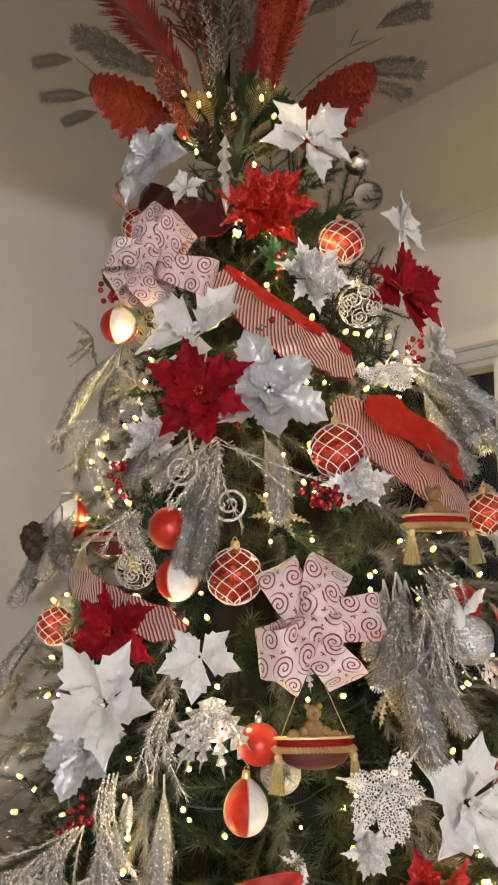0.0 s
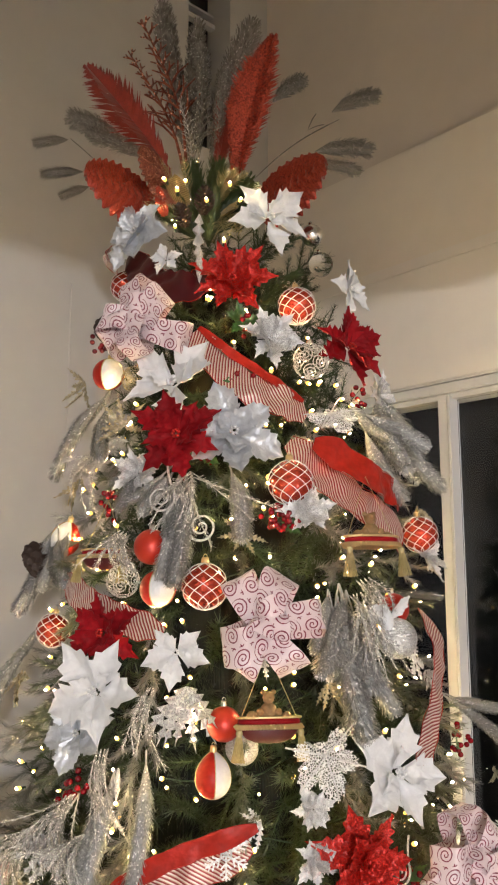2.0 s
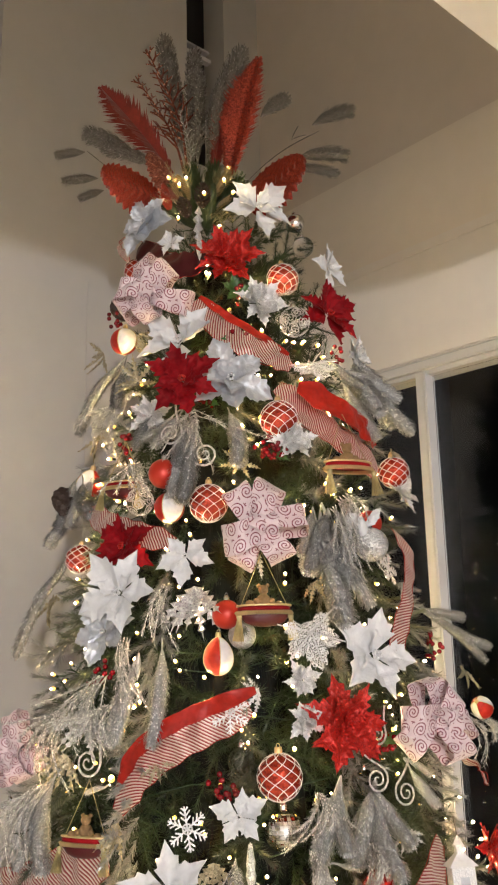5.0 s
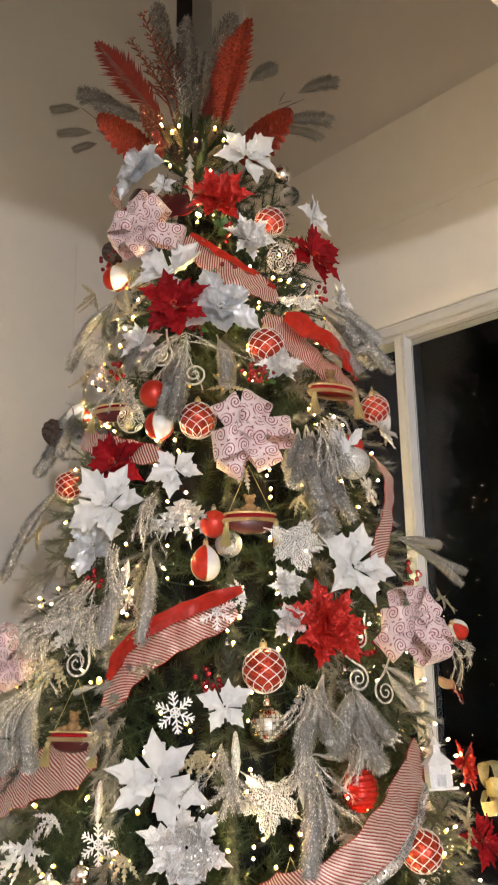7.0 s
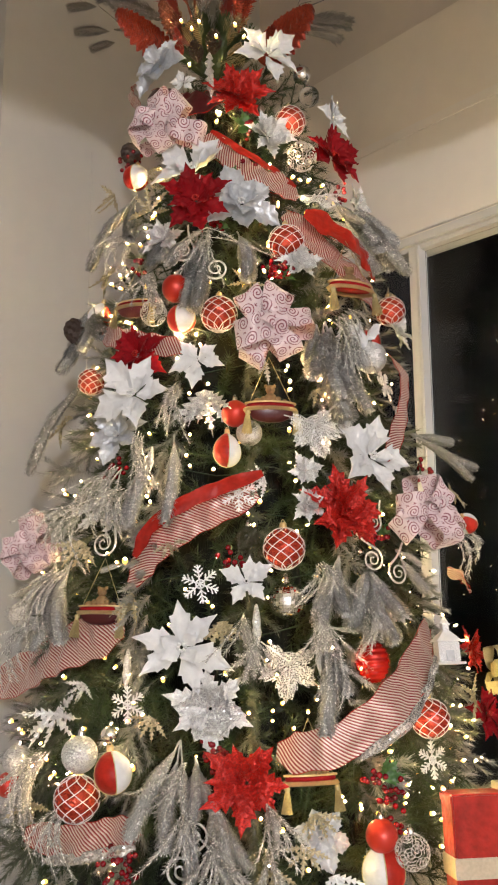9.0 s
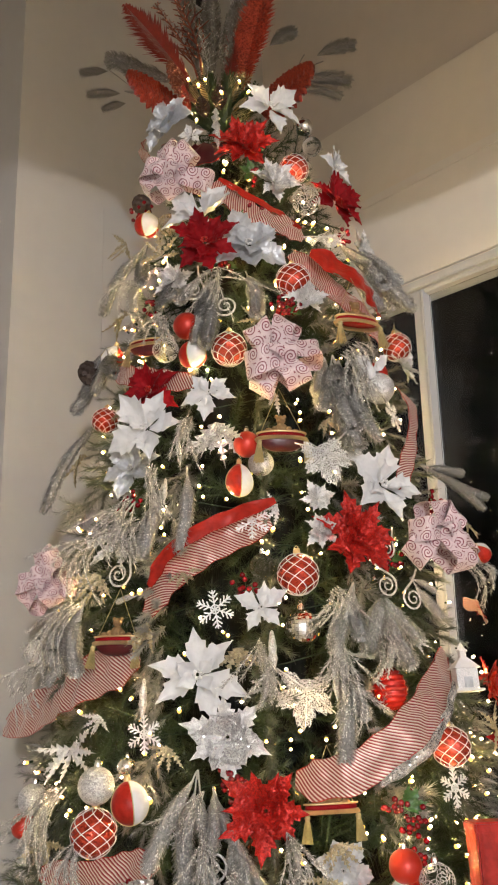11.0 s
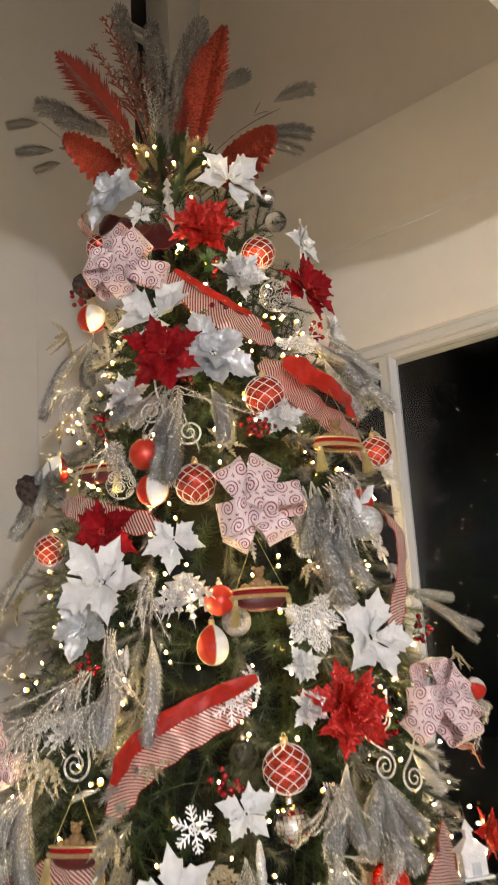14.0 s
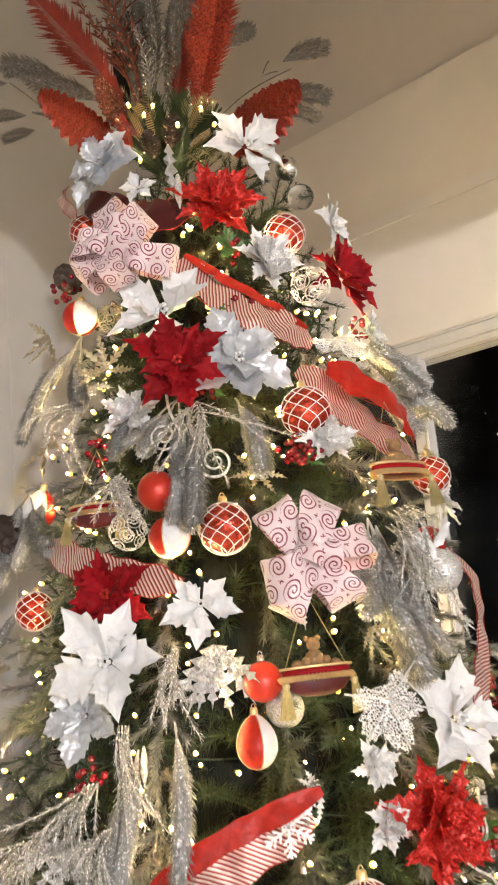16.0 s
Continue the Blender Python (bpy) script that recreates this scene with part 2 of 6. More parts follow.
# near-black block closes the slot; the opening's darkness is put into its colour
structure("wall_slot", block(0.15, 0.45, -0.4, -0.17, 3.2, TOP), DARK, "near-black block closing the tall slot high in the wall", "wall")
structure("wall_passage", join_blocks((1.275, FAR, -0.62, -0.5, 0, TOP), (1.125, 1.275, -0.5, -0.15, 0, TOP)), PAINT_GREYED, "wall set back beside the corner, greyed to balance lamp light", "wall")
structure("trim_plain_wall", block(0.878, 0.9, 0.0, 0.005, 0.0, 2.6, bevel=0.002), PAINT_GREYED, "thin painted upright strip on the wall", "trim")
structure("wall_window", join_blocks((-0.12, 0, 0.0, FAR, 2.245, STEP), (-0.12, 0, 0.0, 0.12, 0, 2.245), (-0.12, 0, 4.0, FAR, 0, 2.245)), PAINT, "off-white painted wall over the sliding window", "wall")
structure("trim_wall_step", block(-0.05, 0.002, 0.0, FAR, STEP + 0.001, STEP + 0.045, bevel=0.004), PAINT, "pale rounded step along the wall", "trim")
structure("wall_window_middle", block(-0.12, -0.006, 0.0, FAR, STEP + 0.046, LEDGE), PAINT_UP, "slightly warmer band of wall above the step", "wall")
structure("wall_window_upper", block(-0.12, -0.024, 0.0, FAR, LEDGE + 0.001, TOP), PAINT_TOP, "darker upper wall of the tall recess", "wall")
structure("trim_over_window", join_blocks((0.0, 0.012, 0.12, 4.1, 2.25, 2.332), bevel=0.003), PAINT, "flat painted band over the window", "trim")
structure("ceiling_recess", block(-0.15, FAR, -0.7, FAR, TOP, TOP + 0.1), CEIL, "painted ceiling of the tall recess", "ceiling")
structure("ceiling", block(SLAB_X, FAR, SLAB_Y, FAR, SLAB_Z, TOP - 0.01), CEIL, "white painted lower ceiling with a straight edge", "ceiling")
# unseen walls behind the camera, used to bounce light into the recess
structure("wall_back", join_blocks((FAR, FAR + 0.1, -0.7, FAR, 0, TOP), (-0.12, FAR + 0.1, FAR, FAR + 0.1, 0, TOP)), BOUNCE, "unseen beige back wall, lightened to bounce fill light", "wall")

window = tagged(thing("window_1", ROOM, "white aluminium sliding window with black night behind", "window"), kind="structure")
put("window_frame", from_bm("window_frame", join_blocks((-0.11, -0.01, 0.12, 4.0, 2.19, 2.245), (-0.11, -0.01, 0.12, 4.0, 0.0, 0.06), (-0.11, -0.01, 0.12, 0.17, 0.06, 2.19), (-0.11, -0.01, 3.95, 4.0, 0.06, 2.19), bevel=0.004), FRAME), window)
put("track", from_bm("track", join_blocks((-0.01, 0.018, 0.12, 4.0, 2.205, 2.238), bevel=0.004), FRAME), window)
put("mullion", from_bm("mullion", join_blocks((-0.075, -0.004, 0.822, 0.862, 0.06, 2.205), (-0.05, 0.004, 0.862, 0.872, 0.06, 2.205), bevel=0.004), FRAME), window)
put("mullion", from_bm("mullion", join_blocks((-0.075, -0.004, 2.3, 2.38, 0.06, 2.205), bevel=0.004), FRAME), window)
for y0, y1 in ((0.17, 0.822), (0.872, 2.3), (2.38, 3.95)):
    put("pane", from_bm("pane", block(-0.05, -0.044, y0, y1, 0.06, 2.19), GLASS), window).visible_shadow = False
# added unseen sheets that keep the window black
structure("backdrop", block(-6.0, -5.9, -3.0, 10.0, -0.1, 6.0), BLACK, "added black sheet behind the glass, night dark in its colour", "backdrop")
structure("ground", block(-6.0, -0.2, -3.0, 10.0, -0.2, -0.1), BLACK, "added black ground sheet outside, night dark in its colour", "ground")

pendant = thing("pendant_lamp", Matrix.Translation(PENDANT), "white pendant lamp on a short stem", "lamp")
bm = bmesh.new()
bmesh.ops.create_cone(bm, cap_ends=True, segments=40, radius1=0.16, radius2=0.18, depth=0.03, matrix=Matrix.Translation((0, 0, SLAB_Z - 1.92 - 0.016)))
put("base", from_bm("base", bm, FRAME), pendant)
bm = bmesh.new()
bmesh.ops.create_cone(bm, cap_ends=True, segments=12, radius1=0.012, radius2=0.008, depth=0.45, matrix=Matrix.Translation((0, 0, 0.32)))
put("stem", from_bm("stem", bm, FRAME), pendant)

# ---- the tree ----
AX, AY = 0.01, 1.8


def girth(z):
    """The radius of the decorated tree at the height z."""
    return max(0.06, 0.7 - 0.144 * z - 0.0175 * z * z)


def spot(az, z, out=0.0, turn=0.0, face=0.75):
    """A pose on the tree: az degrees to the right of the front, z metres up, out metres from its skin; z axis outward, y axis up."""
    a, b, r = radians(az), radians(az * face), girth(z) + out
    n = Vector((math.sin(b), -math.cos(b), 0.14)).normalized()
    x = Vector((math.cos(b), math.sin(b), 0))
    y = n.cross(x)
    m = Matrix((x, y, n)).transposed().to_4x4()
    m.translation = (AX + r * math.sin(a), AY - r * math.cos(a), z)
    return m @ pose(0, 0, 0, 0, 0, turn)


NEEDLE = material("pine_needles", (0.028, 0.054, 0.017), 0.5, scale=60, vary=0.3, random_tone=0.45, second=(0.042, 0.058, 0.024))
# near-black on purpose: shade deep between the branches put into the colour
SHADE_CORE = material("inner_needles", (0.004, 0.008, 0.004), 0.9, scale=40, vary=0.4)
BARK = material("trunk_green", (0.03, 0.04, 0.02), 0.7)
rng = random.Random(7)


def needles_along(verts, faces, p0, p1, count, length, thick=0.0011, spread=55):
    axis = (p1 - p0)
    d = axis.normalized()
    side = d.orthogonal().normalized()
    for i in range(count):
        u = (i + rng.random()) / count
        b = p0 + axis * u
        q = Matrix.Rotation(rng.uniform(0, 2 * math.pi), 3, d)
        o = q @ side
        lean = radians(spread + rng.uniform(-18, 12))
        w = d * math.cos(lean) + o * math.sin(lean)
        s = w.cross(d).normalized() * thick
        k = len(verts)
        ln = length * rng.uniform(0.7, 1.15)
        verts += [b - s, b + s, b + w * ln]
        faces.append((k, k + 1, k + 2))


def branch_mesh(i):
    verts, faces = [], []
    L = 0.34
    tips = [(Vector((0, 0, 0)), Vector((0, 0.02, L)))]
    for s in (0.25, 0.42, 0.58, 0.74, 0.88):
        for side in (-1, 1):
            a = Vector((0, 0.02 * s, L * s))
            out = Vector((side * rng.uniform(0.6, 1), rng.uniform(-0.35, 0.45), rng.uniform(0.5, 1.0))).normalized()
            tips.append((a, a + out * rng.uniform(0.08, 0.13)))
    for a, b in tips:
        ln = (b - a).length
        k = len(verts)
        n1 = (b - a).orthogonal().normalized() * 0.0025
        n2 = (b - a).normalized().cross(n1)
        verts += [a + n1, a + n2, a - n1 - n2, b + n1 * .5, b + n2 * .5, b - (n1 + n2) * .5]
        faces += [(k, k + 1, k + 4, k + 3), (k + 1, k + 2, k + 5, k + 4), (k + 2, k, k + 3, k + 5)]
        needles_along(verts, faces, a, b, int(ln * 900), 0.033)
    return mesh_of("branch", verts, faces, NEEDLE, smooth=False)


tree = thing("christmas_tree", Matrix.Translation((AX, AY, 0)), "tall green artificial Christmas tree, heavily decorated and lit", "christmas tree")
bm = bmesh.new()
bmesh.ops.create_cone(bm, cap_ends=True, segments=16, radius1=0.05, radius2=0.015, depth=2.4, matrix=Matrix.Translation((0, 0, 1.2)))
put("trunk", from_bm("trunk", bm, BARK, True), tree)
# added filler cone that stands for the shaded depth of the tree
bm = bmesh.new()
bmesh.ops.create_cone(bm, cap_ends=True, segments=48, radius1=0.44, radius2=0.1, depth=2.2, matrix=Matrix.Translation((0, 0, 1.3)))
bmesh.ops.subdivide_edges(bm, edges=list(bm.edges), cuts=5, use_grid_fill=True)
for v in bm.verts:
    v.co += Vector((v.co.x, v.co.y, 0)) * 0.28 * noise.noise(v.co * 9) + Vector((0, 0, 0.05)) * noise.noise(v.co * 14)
put("inner_needles", from_bm("inner_needles", bm, SHADE_CORE), tree, label="near-black filler core, shade between branches in its colour")
BRANCHES = [branch_mesh(i) for i in range(5)]
COUNT = 420
for i in range(COUNT):
    u = (i + 0.5) / COUNT
    z = 0.25 + 2.3 * (1 - math.sqrt(1 - 0.97 * u))
    az = math.radians(i * 137.508)
    r = girth(z) - 0.07 + rng.uniform(-0.05, 0.03)
    d = Vector((math.sin(az), -math.cos(az), rng.uniform(-0.25, 0.2))).normalized()
    s = rng.uniform(0.85, 1.15) * (1.0 if z < 1.8 else 0.75)
    tip = Vector((d.x * r, d.y * r, z))
    m = d.to_track_quat("Z", "Y").to_matrix().to_4x4() @ pose(0, 0, 0, 0, 0, rng.uniform(0, 360))
    m.translation = tip - d * 0.34 * s
    m.translation.x = m.translation.x * 1.05 + 0.04
    put("branch", BRANCHES[i % 5], tree, m @ Matrix.Scale(s, 4))

for i in range(90):
    u = (i + 0.5) / 90
    z = 1.85 + 0.68 * u
    az = math.radians(i * 137.508)
    r = girth(z) - 0.04 + rng.uniform(-0.04, 0.02)
    d = Vector((math.sin(az), -math.cos(az), rng.uniform(0.0, 0.6) + 0.6 * u * u)).normalized()
    s = min(0.8, r / 0.3)
    m = d.to_track_quat("Z", "Y").to_matrix().to_4x4() @ pose(0, 0, 0, 0, 0, rng.uniform(0, 360))
    m.translation = Vector((math.sin(az) * r, -math.cos(az) * r, z)) - d * 0.34 * s
    m.translation.x = m.translation.x * 1.05 + 0.04
    put("branch", BRANCHES[i % 5], tree, m @ Matrix.Scale(s, 4))

# frosted sprigs between the green tips
FROST = material("frosted_needles", (0.15, 0.155, 0.115), 0.5, scale=70, vary=0.3, random_tone=0.4, second=(0.09, 0.11, 0.06))


SILVERED = material("silvered_needles", (0.46, 0.455, 0.43), 0.35, 0.4, scale=90, vary=0.3, random_tone=0.3)


def sprig_mesh(mat):
    verts, faces = [], []
    for a, b in ((Vector((0, 0, 0)), Vector((0, 0, 0.13))), (Vector((0, 0, 0.04)), Vector((0.05, 0.01, 0.1))), (Vector((0, 0, 0.05)), Vector((-0.05, 0.0, 0.11)))):
        needles_along(verts, faces, a, b, int((b - a).length * 1600), 0.026, 0.0012, 42)
    return mesh_of("sprig", verts, faces, mat, smooth=False)


SPRIGS = [sprig_mesh(FROST), sprig_mesh(SILVERED), sprig_mesh(FROST), sprig_mesh(SILVERED)]
for i in range(260):
    z = 0.3 + 2.1 * (1 - math.sqrt(1 - 0.97 * (i + 0.5) / 260))
    a = math.radians((i * 137.508) % 220 - 110)
    d = Vector((math.sin(a), -math.cos(a), rng.uniform(-1.3, 0.0))).normalized()
    r = girth(z) - 0.075 + rng.uniform(-0.02, 0.03)
    m = d.to_track_quat("Z", "Y").to_matrix().to_4x4() @ pose(0, 0, 0, 0, 0, rng.uniform(0, 360))
    m.translation = (math.sin(a) * r + 0.03, -math.cos(a) * r, z)
    put("frosted_sprig", SPRIGS[i % 4], tree, m @ Matrix.Scale(rng.uniform(0.7, 1.15), 4))

# ---- decoration materials ----
RED_GLIT = glitter("red_glitter", (0.68, 0.03, 0.02), (0.28, 0.007, 0.006), 420, 0.35, 0.35, 0.7)
RED_VELVET = material("red_fabric", (0.32, 0.005, 0.01), 0.6, scale=90, vary=0.25, bump=0.4, sheen=0.02, random_tone=0.2, spec=0.15)
RED_SATIN = material("red_satin", (0.55, 0.026, 0.014), 0.42, scale=60, vary=0.3, bump=1.0, bump_scale=55, spec=0.25)
BURGUNDY = material("burgundy_satin", (0.075, 0.003, 0.008), 0.35, scale=40, vary=0.2, bump=0.3, bump_scale=50)
RED_MATTE = material("matte_red_lacquer", (0.55, 0.028, 0.014), 0.36, 0.3, scale=80, vary=0.1, coat=0.3)
RED_SHINE = material("shiny_red_lacquer", (0.6, 0.015, 0.01), 0.12, 0.5, scale=80, vary=0.1, coat=0.6)
WHITE = material("white_fabric", (0.8, 0.81, 0.83), 0.5, scale=70, vary=0.1, bump=0.5, bump_scale=160, sheen=0.15)
WHITE_GLIT = glitter("white_glitter", (0.9, 0.9, 0.9), (0.6, 0.6, 0.62), 600, 0.2, 0.35, 0.6)
SHEER = material("silver_sheer_fabric", (0.66, 0.69, 0.74), 0.34, 0.3, scale=60, vary=0.2, bump=1.0, bump_scale=130)
SILVER_GLIT = glitter("silver_glitter", (0.88, 0.88, 0.88), (0.4, 0.4, 0.41), 450, 0.45, 0.28, 1.0)
SILVER_FUR = frosted("frosted_silver", (0.47, 0.47, 0.46), (0.27, 0.27, 0.262), (1.0, 0.99, 0.96), 0.08, 75)
GREY_FUR = frosted("frosted_grey", (0.31, 0.31, 0.305), (0.17, 0.17, 0.165), (0.92, 0.92, 0.9), 0.05, 80)
CHAMPAGNE = glitter("champagne_glitter", (0.6, 0.54, 0.38), (0.3, 0.26, 0.17), 500, 0.6, 0.3, 0.7)
COPPER = frosted("copper_glitter", (0.34, 0.1, 0.06), (0.14, 0.03, 0.02), (0.9, 0.5, 0.35), 0.06, 90, 0.35)
GOLD = material("gold_metal", (0.85, 0.66, 0.36), 0.35, 0.7, scale=120, vary=0.15)
GOLD_CLOTH = material("gold_thread", (0.66, 0.57, 0.3), 0.45, 0.4, scale=200, vary=0.25, bump=0.6)
SILVER_METAL = material("silver_metal", (0.8, 0.8, 0.8), 0.18, 1.0, scale=80, vary=0.08)
MIRROR = material("mirror_tile", (0.85, 0.87, 0.88), 0.04, 1.0, scale=20, vary=0.03)
BERRY = material("red_berry", (0.24, 0.004, 0.01), 0.25, scale=150, vary=0.25, coat=0.4, random_tone=0.3)
HOLLY = material("holly_leaf", (0.05, 0.14, 0.03), 0.35, scale=70, vary=0.2, random_tone=0.2)
CONE = material("dark_pinecone", (0.06, 0.035, 0.025), 0.6, scale=90, vary=0.3)
TEDDY = material("brown_plush", (0.36, 0.22, 0.1), 0.85, scale=120, vary=0.25, bump=0.8)
CLEAR = bpy.data.materials.new("clear_acrylic")
_n, _l, _b = nodes_of(CLEAR)
_b.inputs["Base Color"].default_value = (0.95, 0.96, 0.97, 1)
_b.inputs["Roughness"].default_value, _b.inputs["Transmission Weight"].default_value, _b.inputs["IOR"].default_value = 0.02, 1.0, 1.3
BOW_CLOTH = swirl_cloth("swirl_print_satin", (0.72, 0.585, 0.61), (0.2, 0.02, 0.05))
STRIPE = uv_stripes("striped_ribbon", ((0.0, (0.27, 0.018, 0.024)), (0.4, (0.72, 0.6, 0.54)), (0.78, (0.45, 0.28, 0.2))), 0.0085, 0.9, 0.36, 0.2)
SILVER_TWIG = frosted("silvered_twig", (0.5, 0.495, 0.48), (0.24, 0.235, 0.22), (1.0, 0.98, 0.94), 0.18, 420)
SEQUIN = glitter("silver_sequin", (0.85, 0.84, 0.83), (0.5, 0.48, 0.47), 260, 0.85, 0.22, 0.6)
LACE = lace("white_lace_leaf", (0.84, 0.84, 0.83), 320, 0.15)
BULB = glowing("warm_bulb", (1.0, 0.58, 0.12), 2.0)
# glow boosted beyond the other bulbs so the window pane mirrors it
BOOSTED_BULB = glowing("boosted_warm_bulb", (1.0, 0.7, 0.3), 45.0)
TIP = glowing("bright_bulb_tip", (1.0, 0.7, 0.3), 3900.0)
WIRE = material("green_wire", (0.02, 0.05, 0.02), 0.5)
meshes = {}


def kept(key, make):
    """Alike pieces share one mesh."""
    if key not in meshes:
        meshes[key] = make()
    return meshes[key]


def tube(verts, faces, pts, radius, sides=6, taper=0.0):
    """A round wire through the points, added to verts and faces."""
    k0 = len(verts)
    n = len(pts)
    for i, p in enumerate(pts):
        d = (pts[min(i + 1, n - 1)] - pts[max(i - 1, 0)]).normalized()
        a = d.cross(Vector((0.31, 0.22, 0.92))).normalized()
        b = d.cross(a)
        r = radius * (1 - taper * i / max(1, n - 1))
        for s in range(sides):
            t = 2 * math.pi * s / sides
            verts.append(p + a * r * math.cos(t) + b * r * math.sin(t))
    for i in range(n - 1):
        for s in range(sides):
            q, w = k0 + i * sides + s, k0 + i * sides + (s + 1) % sides
            faces.append((q, w, w + sides, q + sides))
    faces.append(tuple(range(k0, k0 + sides)))
    faces.append(tuple(k0 + (n - 1) * sides + s for s in range(sides)))


def lathe(profile, sides=28, arc=(0.0, 1.0)):
    """verts, faces of a turned form from (radius, height) pairs; y is its axis."""
    verts, faces = [], []
    full = arc == (0.0, 1.0)
    m = sides if full else sides + 1
    for r, h in profile:
        for s in range(m):
            t = 2 * math.pi * (arc[0] + (arc[1] - arc[0]) * s / sides)
            verts.append(Vector((r * math.sin(t), h, r * math.cos(t))))
    for i in range(len(profile) - 1):
        for s in range(sides):
            a, b = i * m + s, i * m + (s + 1) % m
            faces.append((a, b, b + m, a + m))
    return verts, faces


# half-widths along a petal, root to tip; a step down makes a forward-pointing tooth
OUTLINES = {
    "jag": ((0, .1), (.22, .62), (.38, 1), (.41, .62), (.56, .84), (.59, .48), (.74, .56), (.77, .28), (1, 0)),
    "broad": ((0, .12), (.2, .5), (.44, 1), (.47, .74), (.64, .8), (.67, .5), (1, 0)),
    "plain": ((0, .15), (.2, .6), (.42, .95), (.5, 1), (.62, .9), (.8, .52), (1, 0)),
    "frill": ((0, .15), (.2, .6), (.34, .95), (.37, .82), (.52, 1), (.55, .86), (.7, .94), (.73, .66), (.84, .56), (.87, .36), (1, 0)),
    "fern": ((0, .06), (.16, .75), (.19, .2), (.34, 1), (.37, .22), (.52, .95), (.55, .2), (.68, .75), (.71, .16), (.82, .5), (.85, .12), (1, 0)),
    "scale": ((0, .5), (.3, .85), (.6, 1), (.85, .8), (1, .2)),
}


def petal_mesh(key, length, width, outline, curl, cup, mat, seed=0):
    """A fabric petal along +y from its root, with pointed edges, a crease and a curl."""
    def make():
        prof = OUTLINES[outline]
        us = sorted({u for u, _ in prof} | {k / 14 for k in range(15)})
        verts, faces = [], []
        nv = 6
        for u in us:
            for (u0, w0), (u1, w1) in zip(prof, prof[1:]):
                if u0 <= u <= u1:
                    w = width * (w0 + (w1 - w0) * (u - u0) / (u1 - u0))
                    break
            for j in range(nv + 1):
                v = 2 * j / nv - 1
                ripple = 0.09 * length * noise.noise(Vector((u * 4.5 + seed * 3, v * 2.2, seed))) * min(1, u * 3)
                z = curl * length * u * u + cup * abs(v) * w + ripple - 0.015 * length * (abs(v) < 0.05)
                verts.append(Vector((v * w, u * length + 0.22 * w * abs(v) * (1 - u), z)))
        for i in range(len(us) - 1):
            for j in range(nv):
                a = i * (nv + 1) + j
                faces.append((a, a + 1, a + nv + 2, a + nv + 1))
        return mesh_of("petal", verts, faces, mat)
    return kept(key, make)


def ball_mesh(key, radius, mat, seg=28):
    def make():
        bm = bmesh.new()
        bmesh.ops.create_uvsphere(bm, u_segments=seg, v_segments=seg // 2, radius=radius)
        return from_bm("ball", bm, mat, True)
    return kept(key, make)


FLOWERS = {
    # layers of (count, length, width, lift degrees, outline, material)
    "red": ("red glitter poinsettia with pointed layered petals", ((7, 1.0, 0.32, 8, "jag", RED_GLIT), (6, 0.8, 0.28, 24, "jag", RED_GLIT), (5, 0.52, 0.2, 45, "jag", RED_GLIT)), RED_GLIT),
    "velvet": ("dark red fabric poinsettia with jagged petals", ((6, 1.0, 0.38, 6, "jag", RED_VELVET), (5, 0.72, 0.3, 26, "jag", RED_VELVET)), RED_GLIT),
    "white": ("white fabric poinsettia with broad pointed petals", ((5, 1.0, 0.37, 8, "broad", WHITE), (3, 0.6, 0.22, 38, "broad", WHITE)), WHITE_GLIT),
    "star": ("large white poinsettia with pointed petals", ((6, 1.0, 0.3, 8, "broad", WHITE), (4, 0.48, 0.17, 42, "plain", WHITE)), WHITE_GLIT),
    "silver": ("silver sheer poinsettia with frilled petals", ((6, 1.0, 0.32, 8, "frill", SHEER), (5, 0.62, 0.24, 32, "frill", SHEER)), SILVER_GLIT),
    "frost": ("silver and white glittered poinsettia", ((6, 1.0, 0.32, 10, "jag", WHITE_GLIT), (6, 0.75, 0.26, 30, "frill", SILVER_GLIT)), SILVER_GLIT),
}


def poinsettia(az, z, out, size, style="red", turn=0, face=0.75, tilt=0):
    label, layers, heart = FLOWERS[style]
    R = 0.1
    ob = thing("poinsettia", spot(az, z, out, 0, face) @ pose(0, 0, 0, tilt, 0, turn) @ Matrix.Scale(size / (2 * R), 4), label, "flower ornament", style + " poinsettias on the tree")
    local = random.Random(int(az * 7 + z * 1000))
    for k, (count, length, width, lift, outline, mat) in enumerate(layers):
        for i in range(count):
            me = petal_mesh(("petal", style, k, i % 3), length * R, width * R, outline, (0.12, -0.18, -0.02)[i % 3], 0.5, mat, i % 3 + 3 * k)
            m = pose(0, 0, 0.004 * k, 0, 0, 360 * i / count + 23 * k + local.uniform(-13, 13)) @ pose(0, 0.006, 0, lift + local.uniform(-12, 16), local.uniform(-18, 18), 0) @ Matrix.Scale(local.uniform(0.82, 1.08), 4)
            put("petal", me, ob, m)
    for i in range(6):
        put("bead", ball_mesh(("bead", style), 0.0042, heart, 10), ob, pose(0.007 * math.cos(i * 1.05), 0.007 * math.sin(i * 1.05), 0.016 if i else 0.02))
    return ob


